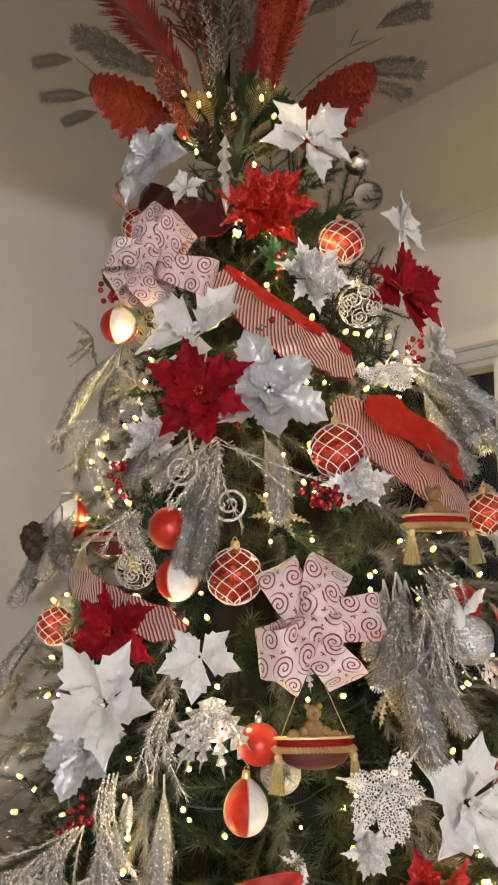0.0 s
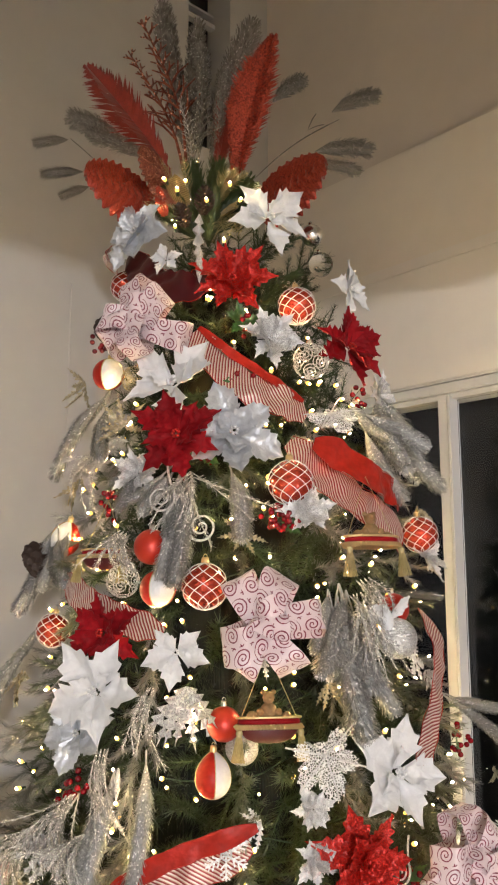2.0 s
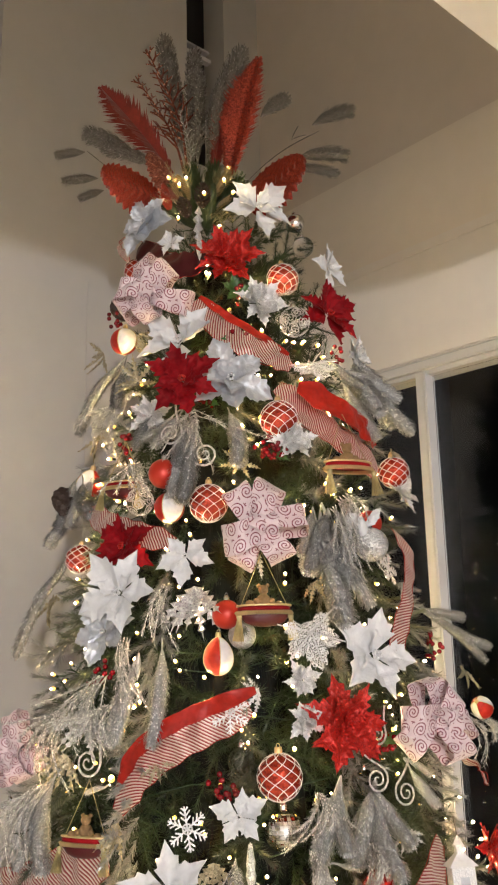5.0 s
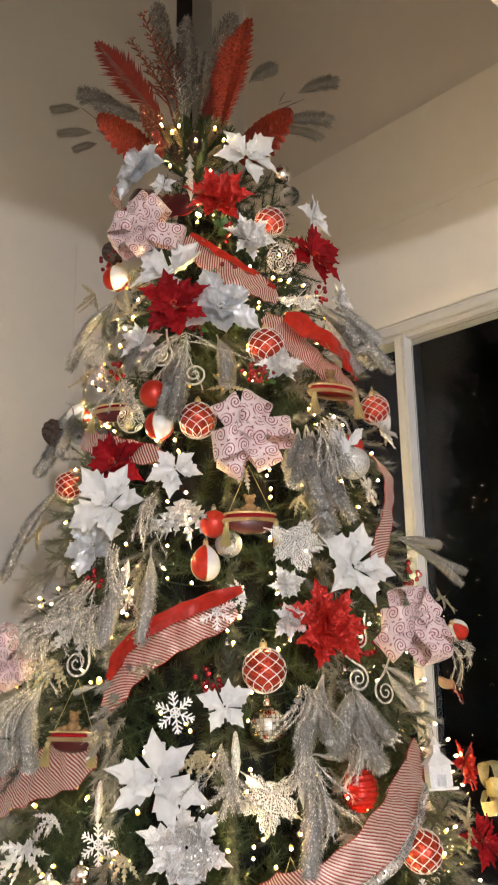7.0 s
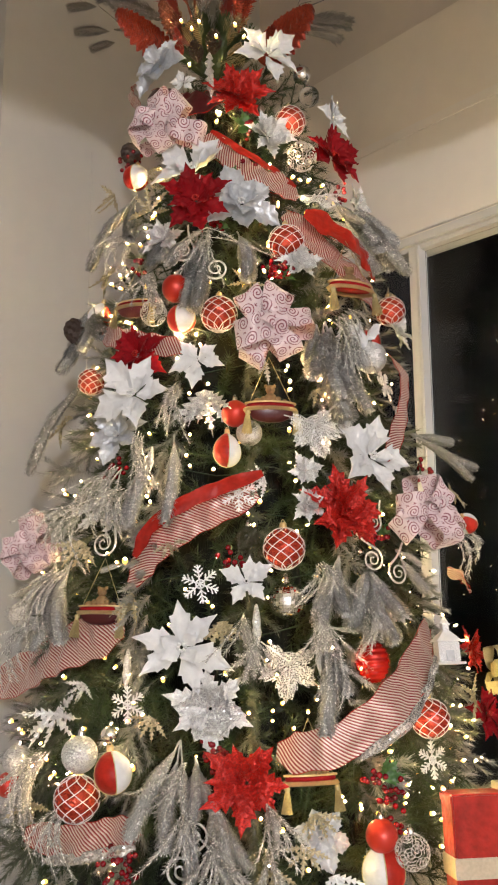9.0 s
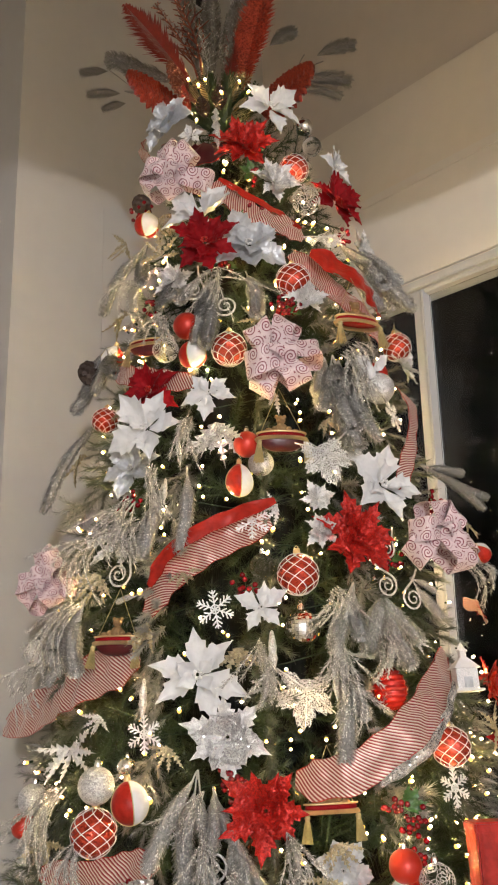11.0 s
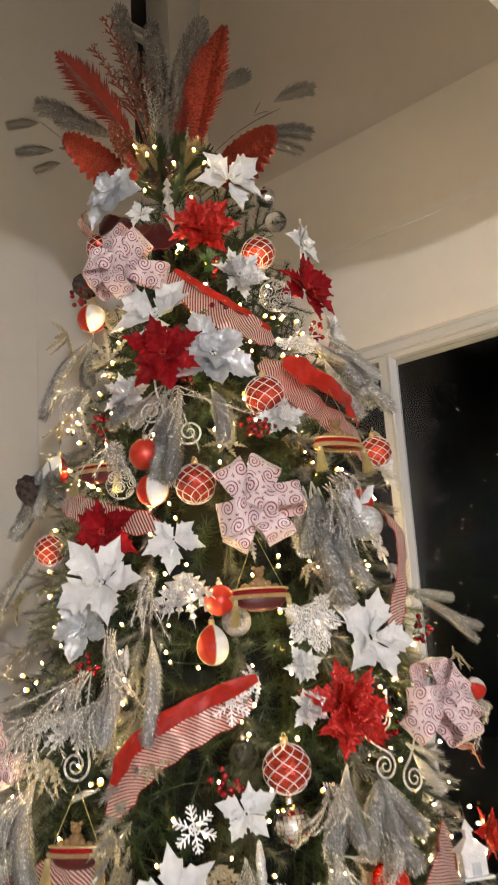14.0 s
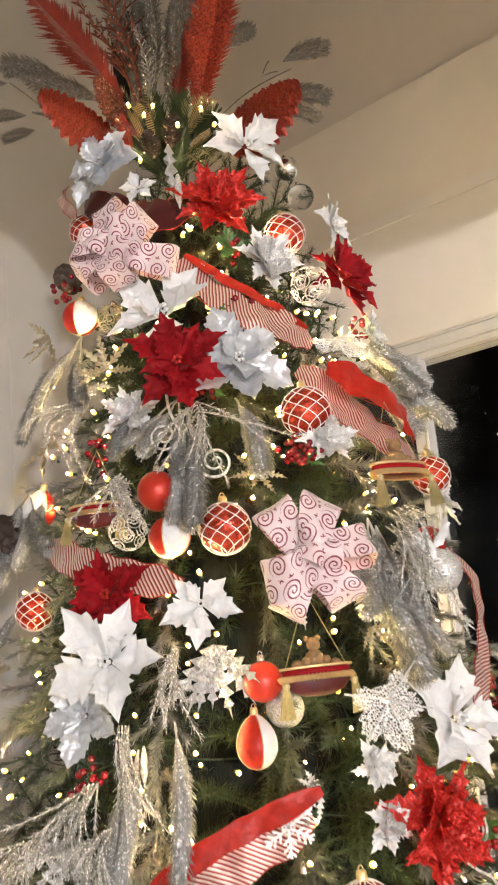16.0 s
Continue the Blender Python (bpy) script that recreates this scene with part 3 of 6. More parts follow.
def frond(az, z, out, size, style="white", turn=0, count=7, fan=200, face=0.7):
    """A pick of narrow lobed leaves that fan out from one stem."""
    mat, word = {"white": (WHITE_GLIT, "white"), "champagne": (CHAMPAGNE, "champagne gold"), "silver": (SILVER_GLIT, "silver"), "sheer": (SHEER, "pale silver")}[style]
    L = 0.1
    ob = thing("leaf_pick", spot(az, z, out, 0, face) @ pose(0, 0, 0, 0, 0, turn) @ Matrix.Scale(size / (1.6 * L), 4), word + " glittered fern leaf pick", "leaf ornament", word + " leaf picks")
    local = random.Random(int(az * 11 + z * 900))
    for i in range(count):
        me = petal_mesh(("frond", style, i % 3), L, 0.15 * L, "fern", (0.25, -0.2, 0.05)[i % 3], 0.3, mat, i % 3)
        put("leaf", me, ob, pose(0, 0, 0.004 * (i % 3), 0, 0, -fan / 2 + fan * i / (count - 1) + local.uniform(-6, 6)) @ pose(0, 0, 0, local.uniform(0, 30), 0, 0))
    return ob


def cap(ob, r, mat=GOLD):
    def make():
        v, f = lathe([(0.0, 0.012), (0.007, 0.012), (0.008, 0.006), (0.0085, -0.003)], 14)
        tube(v, f, [Vector((0.004 * math.cos(t / 5 * math.pi), 0.012 + 0.007 * math.sin(t / 5 * math.pi), 0)) for t in range(6)], 0.0008)
        return mesh_of("cap", v, f, mat)
    put("cap", kept(("cap", mat.name), make), ob, pose(0, r, 0))


def net_ball(az, z, out, size):
    r = 0.045
    ob = thing("net_bauble", spot(az, z, out) @ Matrix.Scale(size / 2 / r, 4), "red glitter bauble wrapped in a white net", "bauble", "netted red baubles")
    put("ball", ball_mesh("net_ball", r, kept("net_red", lambda: glitter("red_orange_glitter", (0.66, 0.075, 0.03), (0.26, 0.018, 0.01), 300, 0.55, 0.25, 0.5))), ob)

    def net():
        v, f = [], []
        for s in (-1, 1):
            for k in range(8):
                pts = []
                for i in range(25):
                    u = i / 24
                    lat = math.pi * (u - 0.5) * 0.98
                    t = 2 * math.pi * k / 8 + s * 1.5 * math.sin(lat * 0.98)
                    pts.append(Vector((math.cos(lat) * math.sin(t), math.sin(lat), math.cos(lat) * math.cos(t))) * (r + 0.0006))
                tube(v, f, pts, 0.001, 5)
        return mesh_of("net", v, f, WHITE_GLIT)
    put("net", kept("net", net), ob, label="white glittered cord net")
    cap(ob, r)
    return ob


def plain_ball(az, z, out, size, style="red"):
    mat, label = {"red": (RED_MATTE, "matte red bauble"), "shine": (RED_SHINE, "shiny red bauble with bands"), "glitter": (SILVER_GLIT, "silver glitter bauble"), "silver": (SILVER_METAL, "small shiny silver bauble"), "clear": (CLEAR, "clear acrylic bauble")}[style]
    r = 0.04
    ob = thing("bauble", spot(az, z, out) @ Matrix.Scale(size / 2 / r, 4), label + " hung on the branches", "bauble", style + " baubles")

    def ribbed():
        v, f = lathe([(r * math.cos(a) * (1 + 0.035 * math.cos(a * 22)), r * 1.25 * math.sin(a)) for a in [math.pi * (i / 60 - 0.5) for i in range(61)]], 40)
        return mesh_of("ball", v, f, RED_SHINE)

    def wound():
        v, f = lathe([(r * math.cos(a) * (1 + 0.012 * math.cos(a * 40)), r * math.sin(a)) for a in [math.pi * (i / 80 - 0.5) for i in range(81)]], 36)
        return mesh_of("ball", v, f, SILVER_GLIT)
    if style == "shine":
        put("ball", kept("ribbed", ribbed), ob)
    elif style == "glitter":
        put("ball", kept("wound", wound), ob)
    else:
        put("ball", ball_mesh(("ball", style), r, mat), ob)
    cap(ob, r * (1.25 if style == "shine" else 1), SILVER_METAL)
    return ob


def wedge_ball(az, z, out, size, drop=0.0, turn=0, spin=0):
    """Panels of red and white satin with gold cord in the seams; drop draws it out to a point."""
    r = 0.042
    ob = thing("panelled_bauble", spot(az, z, out) @ pose(0, 0, 0, 0, 0, turn) @ pose(0, 0, 0, 0, spin, 0) @ Matrix.Scale(size / 2 / r, 4), "red and white panelled satin bauble with gold cord", "bauble", "panelled baubles")
    prof = []
    for i in range(17):
        a = math.pi * (i / 16 - 0.5)
        k = 1 + drop * (0.9 if a > 0 else 0.15)
        prof.append((r * max(0.004, math.cos(a)) ** (1 + drop * (0.9 if a > 0 else 0)), r * math.sin(a) * k))

    def gore(mat):
        v, f = lathe(prof, 12, (0.0, 1 / 4))
        return mesh_of("panel", v, f, mat)

    def cord():
        v, f = [], []
        tube(v, f, [Vector((0, h, q + 0.0005)) for q, h in prof], 0.0013, 5)
        return mesh_of("cord", v, f, GOLD_CLOTH)
    for k in range(4):
        put("panel", kept(("gore", drop, k % 2), lambda: gore(RED_SATIN if k % 2 else WHITE)), ob, pose(0, 0, 0, 0, 90 * k, 0))
        put("cord", kept(("cord", drop), cord), ob, pose(0, 0, 0, 0, 90 * k, 0))
    cap(ob, r * (1 + drop * 0.9))
    return ob


def filigree_ball(az, z, out, size, style="silver"):
    r = 0.04
    ob = thing("filigree_bauble", spot(az, z, out) @ Matrix.Scale(size / 2 / r, 4), style + " openwork wire bauble of scrolls", "bauble", "openwork baubles")

    def make():
        v, f, pts = [], [], []
        for i in range(26):
            q = 0.1 + 4.4 * math.pi * i / 25
            w = 0.045 * q / 1.3
            pts.append(Vector((math.cos(q) * w, 1, math.sin(q) * w)).normalized() * r)
        tube(v, f, pts, 0.0012, 5)
        return mesh_of("scroll", v, f, SILVER_GLIT if style == "silver" else CHAMPAGNE)
    for k in range(16):
        y = 1 - 2 * (k + 0.5) / 16
        c = Vector((math.sqrt(1 - y * y) * math.cos(k * 2.39996), y, math.sqrt(1 - y * y) * math.sin(k * 2.39996)))
        put("scroll", kept(("fili", style), make), ob, c.to_track_quat("Y", "Z").to_matrix().to_4x4())
    cap(ob, r, SILVER_METAL)
    return ob


def mirror_ball(az, z, out, size):
    r = 0.04
    ob = thing("mirror_bauble", spot(az, z, out) @ Matrix.Scale(size / 2 / r, 4), "silver mirror-tiled disco bauble", "bauble")

    def make():
        v, f = [], []
        rows = 15
        for i in range(rows):
            a0, a1 = (math.pi * ((i + e) / rows - 0.5) for e in (0.06, 0.94))
            n = max(4, int(30 * math.cos((a0 + a1) / 2)))
            for k in range(n):
                t0, t1 = (2 * math.pi * (k + e) / n for e in (0.05, 0.95))
                q = len(v)
                for a, t in ((a0, t0), (a0, t1), (a1, t1), (a1, t0)):
                    v.append(Vector((math.cos(a) * math.sin(t), math.sin(a), math.cos(a) * math.cos(t))) * r)
                f.append((q, q + 1, q + 2, q + 3))
        return mesh_of("tiles", v, f, MIRROR, smooth=False)
    put("tiles", kept("mirror", make), ob)
    put("core", ball_mesh("mirror_core", r * 0.96, SILVER_METAL), ob)
    cap(ob, r, SILVER_METAL)


def snowflake(az, z, out, size, turn=0, squash=1.0):
    R = 0.05
    ob = thing("snowflake", spot(az, z, out) @ pose(0, 0, 0, 0, 0, turn) @ Matrix.Diagonal((size / 2 / R * squash, size / 2 / R, size / 2 / R, 1)), "white glittered six-armed snowflake ornament", "snowflake", "snowflakes")

    def arm():
        half, w = [(0.0022, 0.0)], 0.0021
        for u, ln in ((0.35, 0.28), (0.58, 0.3), (0.8, 0.2)):
            x, y = R * ln * 0.8, R * (u + ln * 0.62)
            half += [(w, R * u - 0.0012), (x, y - 0.0017), (x + 0.001, y + 0.001), (x - 0.0018, y + 0.0016), (w, R * u + 0.0034)]
        half += [(w, R * 0.97), (0.0, R)]
        bm = bmesh.new()
        face = bm.faces.new([bm.verts.new((x, y, -0.001)) for x, y in half] + [bm.verts.new((-x, y, -0.001)) for x, y in half[-2::-1]])
        ext = bmesh.ops.extrude_face_region(bm, geom=[face])
        bmesh.ops.translate(bm, verts=[e for e in ext["geom"] if isinstance(e, bmesh.types.BMVert)], vec=(0, 0, 0.0026))
        bmesh.ops.recalc_face_normals(bm, faces=bm.faces)
        return from_bm("arm", bm, WHITE_GLIT)

    def hub():
        v, f = [], []
        tube(v, f, [Vector((0.011 * math.cos(i * math.pi / 6), 0.011 * math.sin(i * math.pi / 6), 0)) for i in range(13)], 0.0022, 5)
        return mesh_of("hub", v, f, WHITE_GLIT)
    for k in range(6):
        put("arm", kept("flake_arm", arm), ob, pose(0, 0, 0, 0, 0, 60 * k))
    put("hub", kept("flake_hub", hub), ob)


# one lobe of a maple leaf: degrees off its rib, radius
MAPLE = ((0, 1.0), (5, 0.84), (9, 0.9), (17, 0.66), (22, 0.7), (36, 0.3))


def lace_leaf(az, z, out, size, turn=0, tilt=0, face=0.75):
    R = 0.06
    ob = thing("lace_leaf", spot(az, z, out, 0, face) @ pose(0, 0, 0, tilt, 0, turn) @ Matrix.Scale(size / 2 / R, 4), "white openwork maple leaf ornament", "leaf ornament", "lace leaves")

    def make():
        v, f = [Vector((0, 0, 0))], []
        n, rings = 200, 8
        for q in range(1, rings + 1):
            for i in range(n):
                t = 2 * math.pi * i / n
                rad = 0.28 * R
                for centre, reach in ((90, 1.0), (32, 0.92), (148, 0.92), (-28, 0.78), (208, 0.78)):
                    off = abs((math.degrees(t) - centre + 180) % 360 - 180)
                    for (a0, r0), (a1, r1) in zip(MAPLE, MAPLE[1:]):
                        if a0 <= off <= a1:
                            rad = max(rad, reach * R * (r0 + (r1 - r0) * (off - a0) / (a1 - a0)))
                s = q / rings
                v.append(Vector((math.cos(t) * rad * s, -math.sin(t) * rad * s, 0.14 * R * s * s * math.cos(5 * t) - 0.1 * R * s)))
        for i in range(n):
            f.append((0, 1 + i, 1 + (i + 1) % n))
        for q in range(rings - 1):
            for i in range(n):
                a, b = 1 + q * n + i, 1 + q * n + (i + 1) % n
                f.append((a, b, b + n, a + n))
        return mesh_of("blade", v, f, LACE)

    def veins():
        v, f = [], []
        for t in [math.radians(a) for a in (90, 32, 148, -28, 208)]:
            tube(v, f, [Vector((0, 0, 0.001)), Vector((math.cos(t) * R * 0.5, -math.sin(t) * R * 0.5, 0.004)), Vector((math.cos(t) * R * 0.92, -math.sin(t) * R * 0.92, 0.003))], 0.0012, 5)
        return mesh_of("vein", v, f, WHITE_GLIT)
    put("blade", kept("lace_leaf", make), ob)
    put("vein", kept("lace_vein", veins), ob)


def berries(az, z, out, size, count=14, leaves=0):
    ob = thing("berry_cluster", spot(az, z, out), "dark red berry cluster on a short twig", "berries", "berry clusters")
    local = random.Random(int(az * 13 + z * 700))
    for i in range(count):
        d = Vector((local.gauss(0, 1), local.gauss(0, 1), local.gauss(0.2, 0.7))).normalized() * size / 2 * local.uniform(0.3, 1)
        put("berry", ball_mesh("berry", 0.0065, BERRY, 12), ob, Matrix.Translation(d))
    v, f = [], []
    for i in range(5):
        tube(v, f, [Vector((0, -size * 0.1, -0.02)), Vector((local.gauss(0, size * 0.2), local.gauss(0, size * 0.2), 0.0))], 0.001, 4)
    put("twig", mesh_of("twig", v, f, BARK), ob)
    for i in range(leaves):
        put("leaf", petal_mesh("holly", 0.05, 0.016, "jag", 0.1, 0.2, HOLLY), ob, pose(0, 0, 0, 10, 0, local.uniform(0, 360)))
    return ob


def drum(az, z, out, size, bear=True, deep=True):
    """A small hanging cradle: half-round body, gold rope rim, red band, two tassels, a plush figure on top."""
    W = 0.1
    ob = thing("cradle_ornament", spot(az, z, out, 0, 0.6) @ Matrix.Scale(size / W, 4), "burgundy cradle ornament with gold rope and tassels", "ornament", "cradle ornaments")

    def body():
        v, f = lathe([(0.001, -0.025), (0.022, -0.023), (0.036, -0.017), (0.045, -0.006), (0.047, 0.0)], 28)
        for p in v:
            p.z *= 0.34
        return mesh_of("body", v, f, BURGUNDY)

    def band(h, t, r, mat):
        v, f = lathe([(0.0, h + t), (r, h + t), (r + 0.001, h), (r, h - t), (0.0, h - t)], 28)
        for p in v:
            p.z *= 0.36
        return mesh_of("band", v, f, mat)

    def rope(h, r):
        v, f = [], []
        for i in range(60):
            t = 2 * math.pi * i / 60
            c = Vector((r * math.sin(t), h, 0.36 * r * math.cos(t)))
            tube(v, f, [c + Vector((0.002, -0.0028, 0)), c + Vector((-0.002, 0.0032, 0.0))], 0.003, 5)
        return mesh_of("rope", v, f, GOLD)

    def tassel():
        v, f = lathe([(0.0, 0.014), (0.004, 0.013), (0.0055, 0.009), (0.004, 0.005), (0.0045, 0.003)], 10)
        for i in range(34):
            t = i * 2.4
            q = 0.0042 * math.sqrt((i + 1) / 34)
            tube(v, f, [Vector((q * math.cos(t), 0.004, q * math.sin(t))), Vector((q * 2.6 * math.cos(t), -0.032, q * 2.6 * math.sin(t)))], 0.0008, 3)
        return mesh_of("tassel", v, f, GOLD_CLOTH)

    def plush():
        bm = bmesh.new()
        for x, y, zz, r in ((0, 0.022, 0, 0.013), (0, 0.041, 0.002, 0.0095), (-0.008, 0.049, 0, 0.004), (0.008, 0.049, 0, 0.004), (-0.014, 0.02, 0.006, 0.006), (0.014, 0.02, 0.006, 0.006), (0, 0.039, 0.01, 0.004), (-0.026, 0.014, 0.004, 0.009), (0.027, 0.013, 0.004, 0.008)):
            bmesh.ops.create_uvsphere(bm, u_segments=12, v_segments=8, radius=r, matrix=Matrix.Translation((x, y, zz)))
        return from_bm("plush_figure", bm, TEDDY, True)

    def cords():
        v, f = [], []
        for s in (-1, 1):
            tube(v, f, [Vector((s * 0.045, 0.006, 0)), Vector((0, 0.11, 0))], 0.0007, 4)
        return mesh_of("cord", v, f, GOLD_CLOTH)
    if deep:
        put("body", kept("drum_body", body), ob)
    put("band", kept("drum_band", lambda: band(0.0065, 0.004, 0.0465, RED_VELVET)), ob, label="dark red band")
    put("rope", kept("drum_rope", lambda: rope(-0.001, 0.05)), ob)
    put("rim", kept("drum_rim", lambda: band(0.0125, 0.0016, 0.05, GOLD)), ob)
    for s in (-1, 1):
        put("tassel", kept("tassel", tassel), ob, pose(s * 0.047, -0.018, 0.01, 0, 0, s * 4))
    put("cord", kept("drum_cord", cords), ob)
    if bear:
        put("plush_figure", kept("plush", plush), ob)


def strip(pts, sides, widths, mat, name="ribbon", edge=None):
    """A cloth band through pts, whose width runs along sides; UV in metres."""
    v, f, uv = [], [], []
    nv = 6
    run = 0.0
    for i, p in enumerate(pts):
        if i:
            run += (p - pts[i - 1]).length
        d = (pts[min(i + 1, len(pts) - 1)] - pts[max(i - 1, 0)]).normalized()
        n = d.cross(sides[i]).normalized()
        for j in range(nv + 1):
            s = j / nv - 0.5
            v.append(p + sides[i] * widths[i] * s + n * widths[i] * (0.1 * (0.25 - s * s) + 0.16 * noise.noise(Vector((run * 26, s * 2.4, widths[0] * 40)))))
            uv.append((run, s * widths[i]))
    for i in range(len(pts) - 1):
        for j in range(nv):
            a = i * (nv + 1) + j
            f.append((a, a + 1, a + nv + 2, a + nv + 1))
    return mesh_of(name, v, f, mat, uv)


def bow(az, z, out, size, turn=0, cloth=None, face=0.75, word="pale pink bow printed with dark red swirls and stars"):
    R = 0.1
    cloth = cloth or BOW_CLOTH
    ob = thing("ribbon_bow", spot(az, z, out, 0, face) @ pose(0, 0, 0, 0, 0, turn) @ Matrix.Scale(size / 2 / R, 4), word, "bow", "ribbon bows")

    def loop(k):
        pts, sides, widths = [], [], []
        n = 26
        for i in range(n + 1):
            t = math.pi * 2 * i / n
            rad = R * (0.06 + 0.47 * (1 - math.cos(t)))
            if k == 2:
                rad *= 0.5
            h = 0.034 * math.copysign(abs(math.sin(t)) ** 0.6, math.sin(t)) * (1 if k != 2 else 0.7) + 0.02
            h += 0.004 * math.sin(3 * t + k)
            pts.append(Vector((0.012 * math.sin(t + k) * (k % 2), rad, h)))
            sides.append(Vector((1, 0.12 * math.sin(t + k), 0.22 * math.sin(t * 0.5 + k * 2))).normalized())
            widths.append(R * (0.16 + 0.47 * abs(math.sin(t / 2)) ** 0.9))
        return strip(pts, sides, widths, cloth, "loop")
    local = random.Random(int(az * 5 + z * 300))
    for k in range(6):
        put("loop", kept(("loop", cloth.name, k % 2), lambda: loop(k % 2)), ob, pose(0, 0, 0.006 * (k % 2), (2, 26)[k % 2] + local.uniform(-6, 10), local.uniform(-24, 24), 60 * k + local.uniform(-7, 7)) @ Matrix.Scale(local.uniform(0.86, 1.04), 4))
    for k in range(3):
        put("loop", kept(("loop", cloth.name, 2), lambda: loop(2)), ob, pose(0, 0, 0.026, 38 + local.uniform(-8, 8), local.uniform(-20, 20), 120 * k + 25))
    put("knot", kept(("knot", cloth.name), lambda: strip([Vector((0.016 * math.sin(t), 0, 0.03 + 0.014 * math.cos(t))) for t in [2 * math.pi * i / 16 for i in range(17)]], [Vector((0, 1, 0))] * 17, [0.024] * 17, cloth, "knot")), ob)
    return ob


def smooth_path(pts, n):
    """Points on a smooth curve through pts."""
    out = []
    q = [pts[0] * 2 - pts[1], *pts, pts[-1] * 2 - pts[-2]]
    segs = len(pts) - 1
    for i in range(n + 1):
        u = segs * i / n
        k = min(int(u), segs - 1)
        t = u - k
        a, b, c, d = q[k:k + 4]
        out.append(0.5 * ((2 * b) + (c - a) * t + (2 * a - 5 * b + 4 * c - d) * t * t + (3 * b - a - 3 * c + d) * t ** 3))
    return out


def ribbon(path, width, mat, label, wave=0.004, lean=0.0, flat=6.0):
    """A ribbon laid over the branches through spots (az, z, out); its width stands across its run on the tree's skin."""
    pts = smooth_path([spot(*p).translation for p in path], 48)
    sides = []
    for i, p in enumerate(pts):
        d = (pts[min(i + 1, 48)] - pts[max(i - 1, 0)]).normalized()
        n = Vector((p.x - AX, p.y - AY, 0.12)).normalized()
        s = n.cross(d).normalized()
        s = (Matrix.Rotation(radians(lean + flat * math.sin(i * 0.22 + path[0][0])), 3, d) @ s).normalized()
        sides.append(s)
    pts = [p + Vector((p.x - AX, p.y - AY, 0)).normalized() * wave * noise.noise(Vector((i * 0.13, p.x * 9, p.z * 9))) * 2.5 for i, p in enumerate(pts)]
    base = pts[len(pts) // 2]
    pts = [p - base for p in pts]
    widths = [width * (1 + 0.06 * math.sin(i * 0.8)) * min(1.0, 0.4 + 0.1 * min(i, len(pts) - 1 - i)) for i in range(len(pts))]
    ob = thing("ribbon", Matrix.Translation(base), label, "ribbon", "ribbons on the tree")
    put("band", strip(pts, sides, widths, mat, "band"), ob)
    for e in (-0.5, 0.5):
        v, f = [], []
        tube(v, f, [p + sd * w * e for p, sd, w in zip(pts, sides, widths)], 0.0009, 4)
        put("wired_edge", mesh_of("wired_edge", v, f, SEQUIN if mat == SEQUIN else RED_SATIN), ob)
    return ob


def plume_mesh(bend, mat, fat, hairs=1100):
    """A frosted fir finger of unit length along +y: a thick round core and short needles that lie forward."""
    v, f = [], []
    local = random.Random(int(bend * 100) + int(fat * 1000))
    n = 12
    pts = [Vector((bend * (i / n) ** 2, i / n, 0.05 * math.sin(i * 0.3))) for i in range(n + 1)]

    def body(u):
        return min(1.0, 0.12 + 2.8 * u) * min(1.0, 0.55 + 3.5 * (1 - u))
    for i, p in enumerate(pts):
        for k in range(7):
            t = 2 * math.pi * k / 7
            r = fat * 0.33 * body(i / n)
            v.append(p + Vector((r * math.cos(t), 0, r * math.sin(t))))
    for i in range(n):
        for k in range(7):
            a, b = i * 7 + k, i * 7 + (k + 1) % 7
            f.append((a, b, b + 7, a + 7))
    for i in range(hairs):
        u = 0.04 + 0.95 * (i + local.random()) / hairs
        k = min(int(u * n), n - 1)
        b = pts[k].lerp(pts[k + 1], u * n - k)
        d = (pts[k + 1] - pts[k]).normalized()
        t = local.uniform(0, 2 * math.pi)
        a1 = d.orthogonal().normalized()
        o = a1 * math.cos(t) + d.cross(a1) * math.sin(t)
        w = (o * 0.8 + d).normalized()
        s = w.cross(d).normalized() * fat * 0.03
        ln = fat * 0.42 * local.uniform(0.75, 1.15) * body(u)
        b = b + o * fat * 0.24 * body(u)
        q = len(v)
        v += [b - s, b + s, b + w * ln + s * 0.45, b + w * ln - s * 0.45]
        f.append((q, q + 1, q + 2, q + 3))
    return mesh_of("plume", v, f, mat, smooth=False)


def spray(base, tips, fat=0.25, style="silver", word=""):
    """A pick of furry glittered fingers from one stem; base and tips are spots (az, z, out)."""
    mat = {"silver": SILVER_FUR, "grey": GREY_FUR, "copper": COPPER}[style]
    b = spot(*base).translation
    ob = thing("glitter_spray", Matrix.Translation(b), word or (style + " frosted spray with furry hanging fingers"), "spray", style + " frosted sprays")
    v, f = [], []
    for i, tip in enumerate(tips):
        d = spot(*tip).translation - b
        root = d * (0.1 + 0.1 * (i % 3))
        tube(v, f, [Vector((0, 0, 0)), root * 0.6 + Vector((0, 0, 0.004)), root + d * 0.12], 0.0022, 5)
        d = d - root
        m = d.to_track_quat("Y", "Z").to_matrix().to_4x4() @ pose(0, 0, 0, 0, 75 * i, 0)
        m.translation = root
        bend = (0.12, -0.1, 0.05)[i % 3]
        q = round(min(0.31, max(0.15, fat * 0.145 / max(0.05, d.length))), 2)
        put("plume", kept(("plume", style, i % 3, q), lambda: plume_mesh(bend, mat, q)), ob, m @ Matrix.Scale(d.length, 4))
    put("stem", mesh_of("stem", v, f, mat), ob)
    return ob


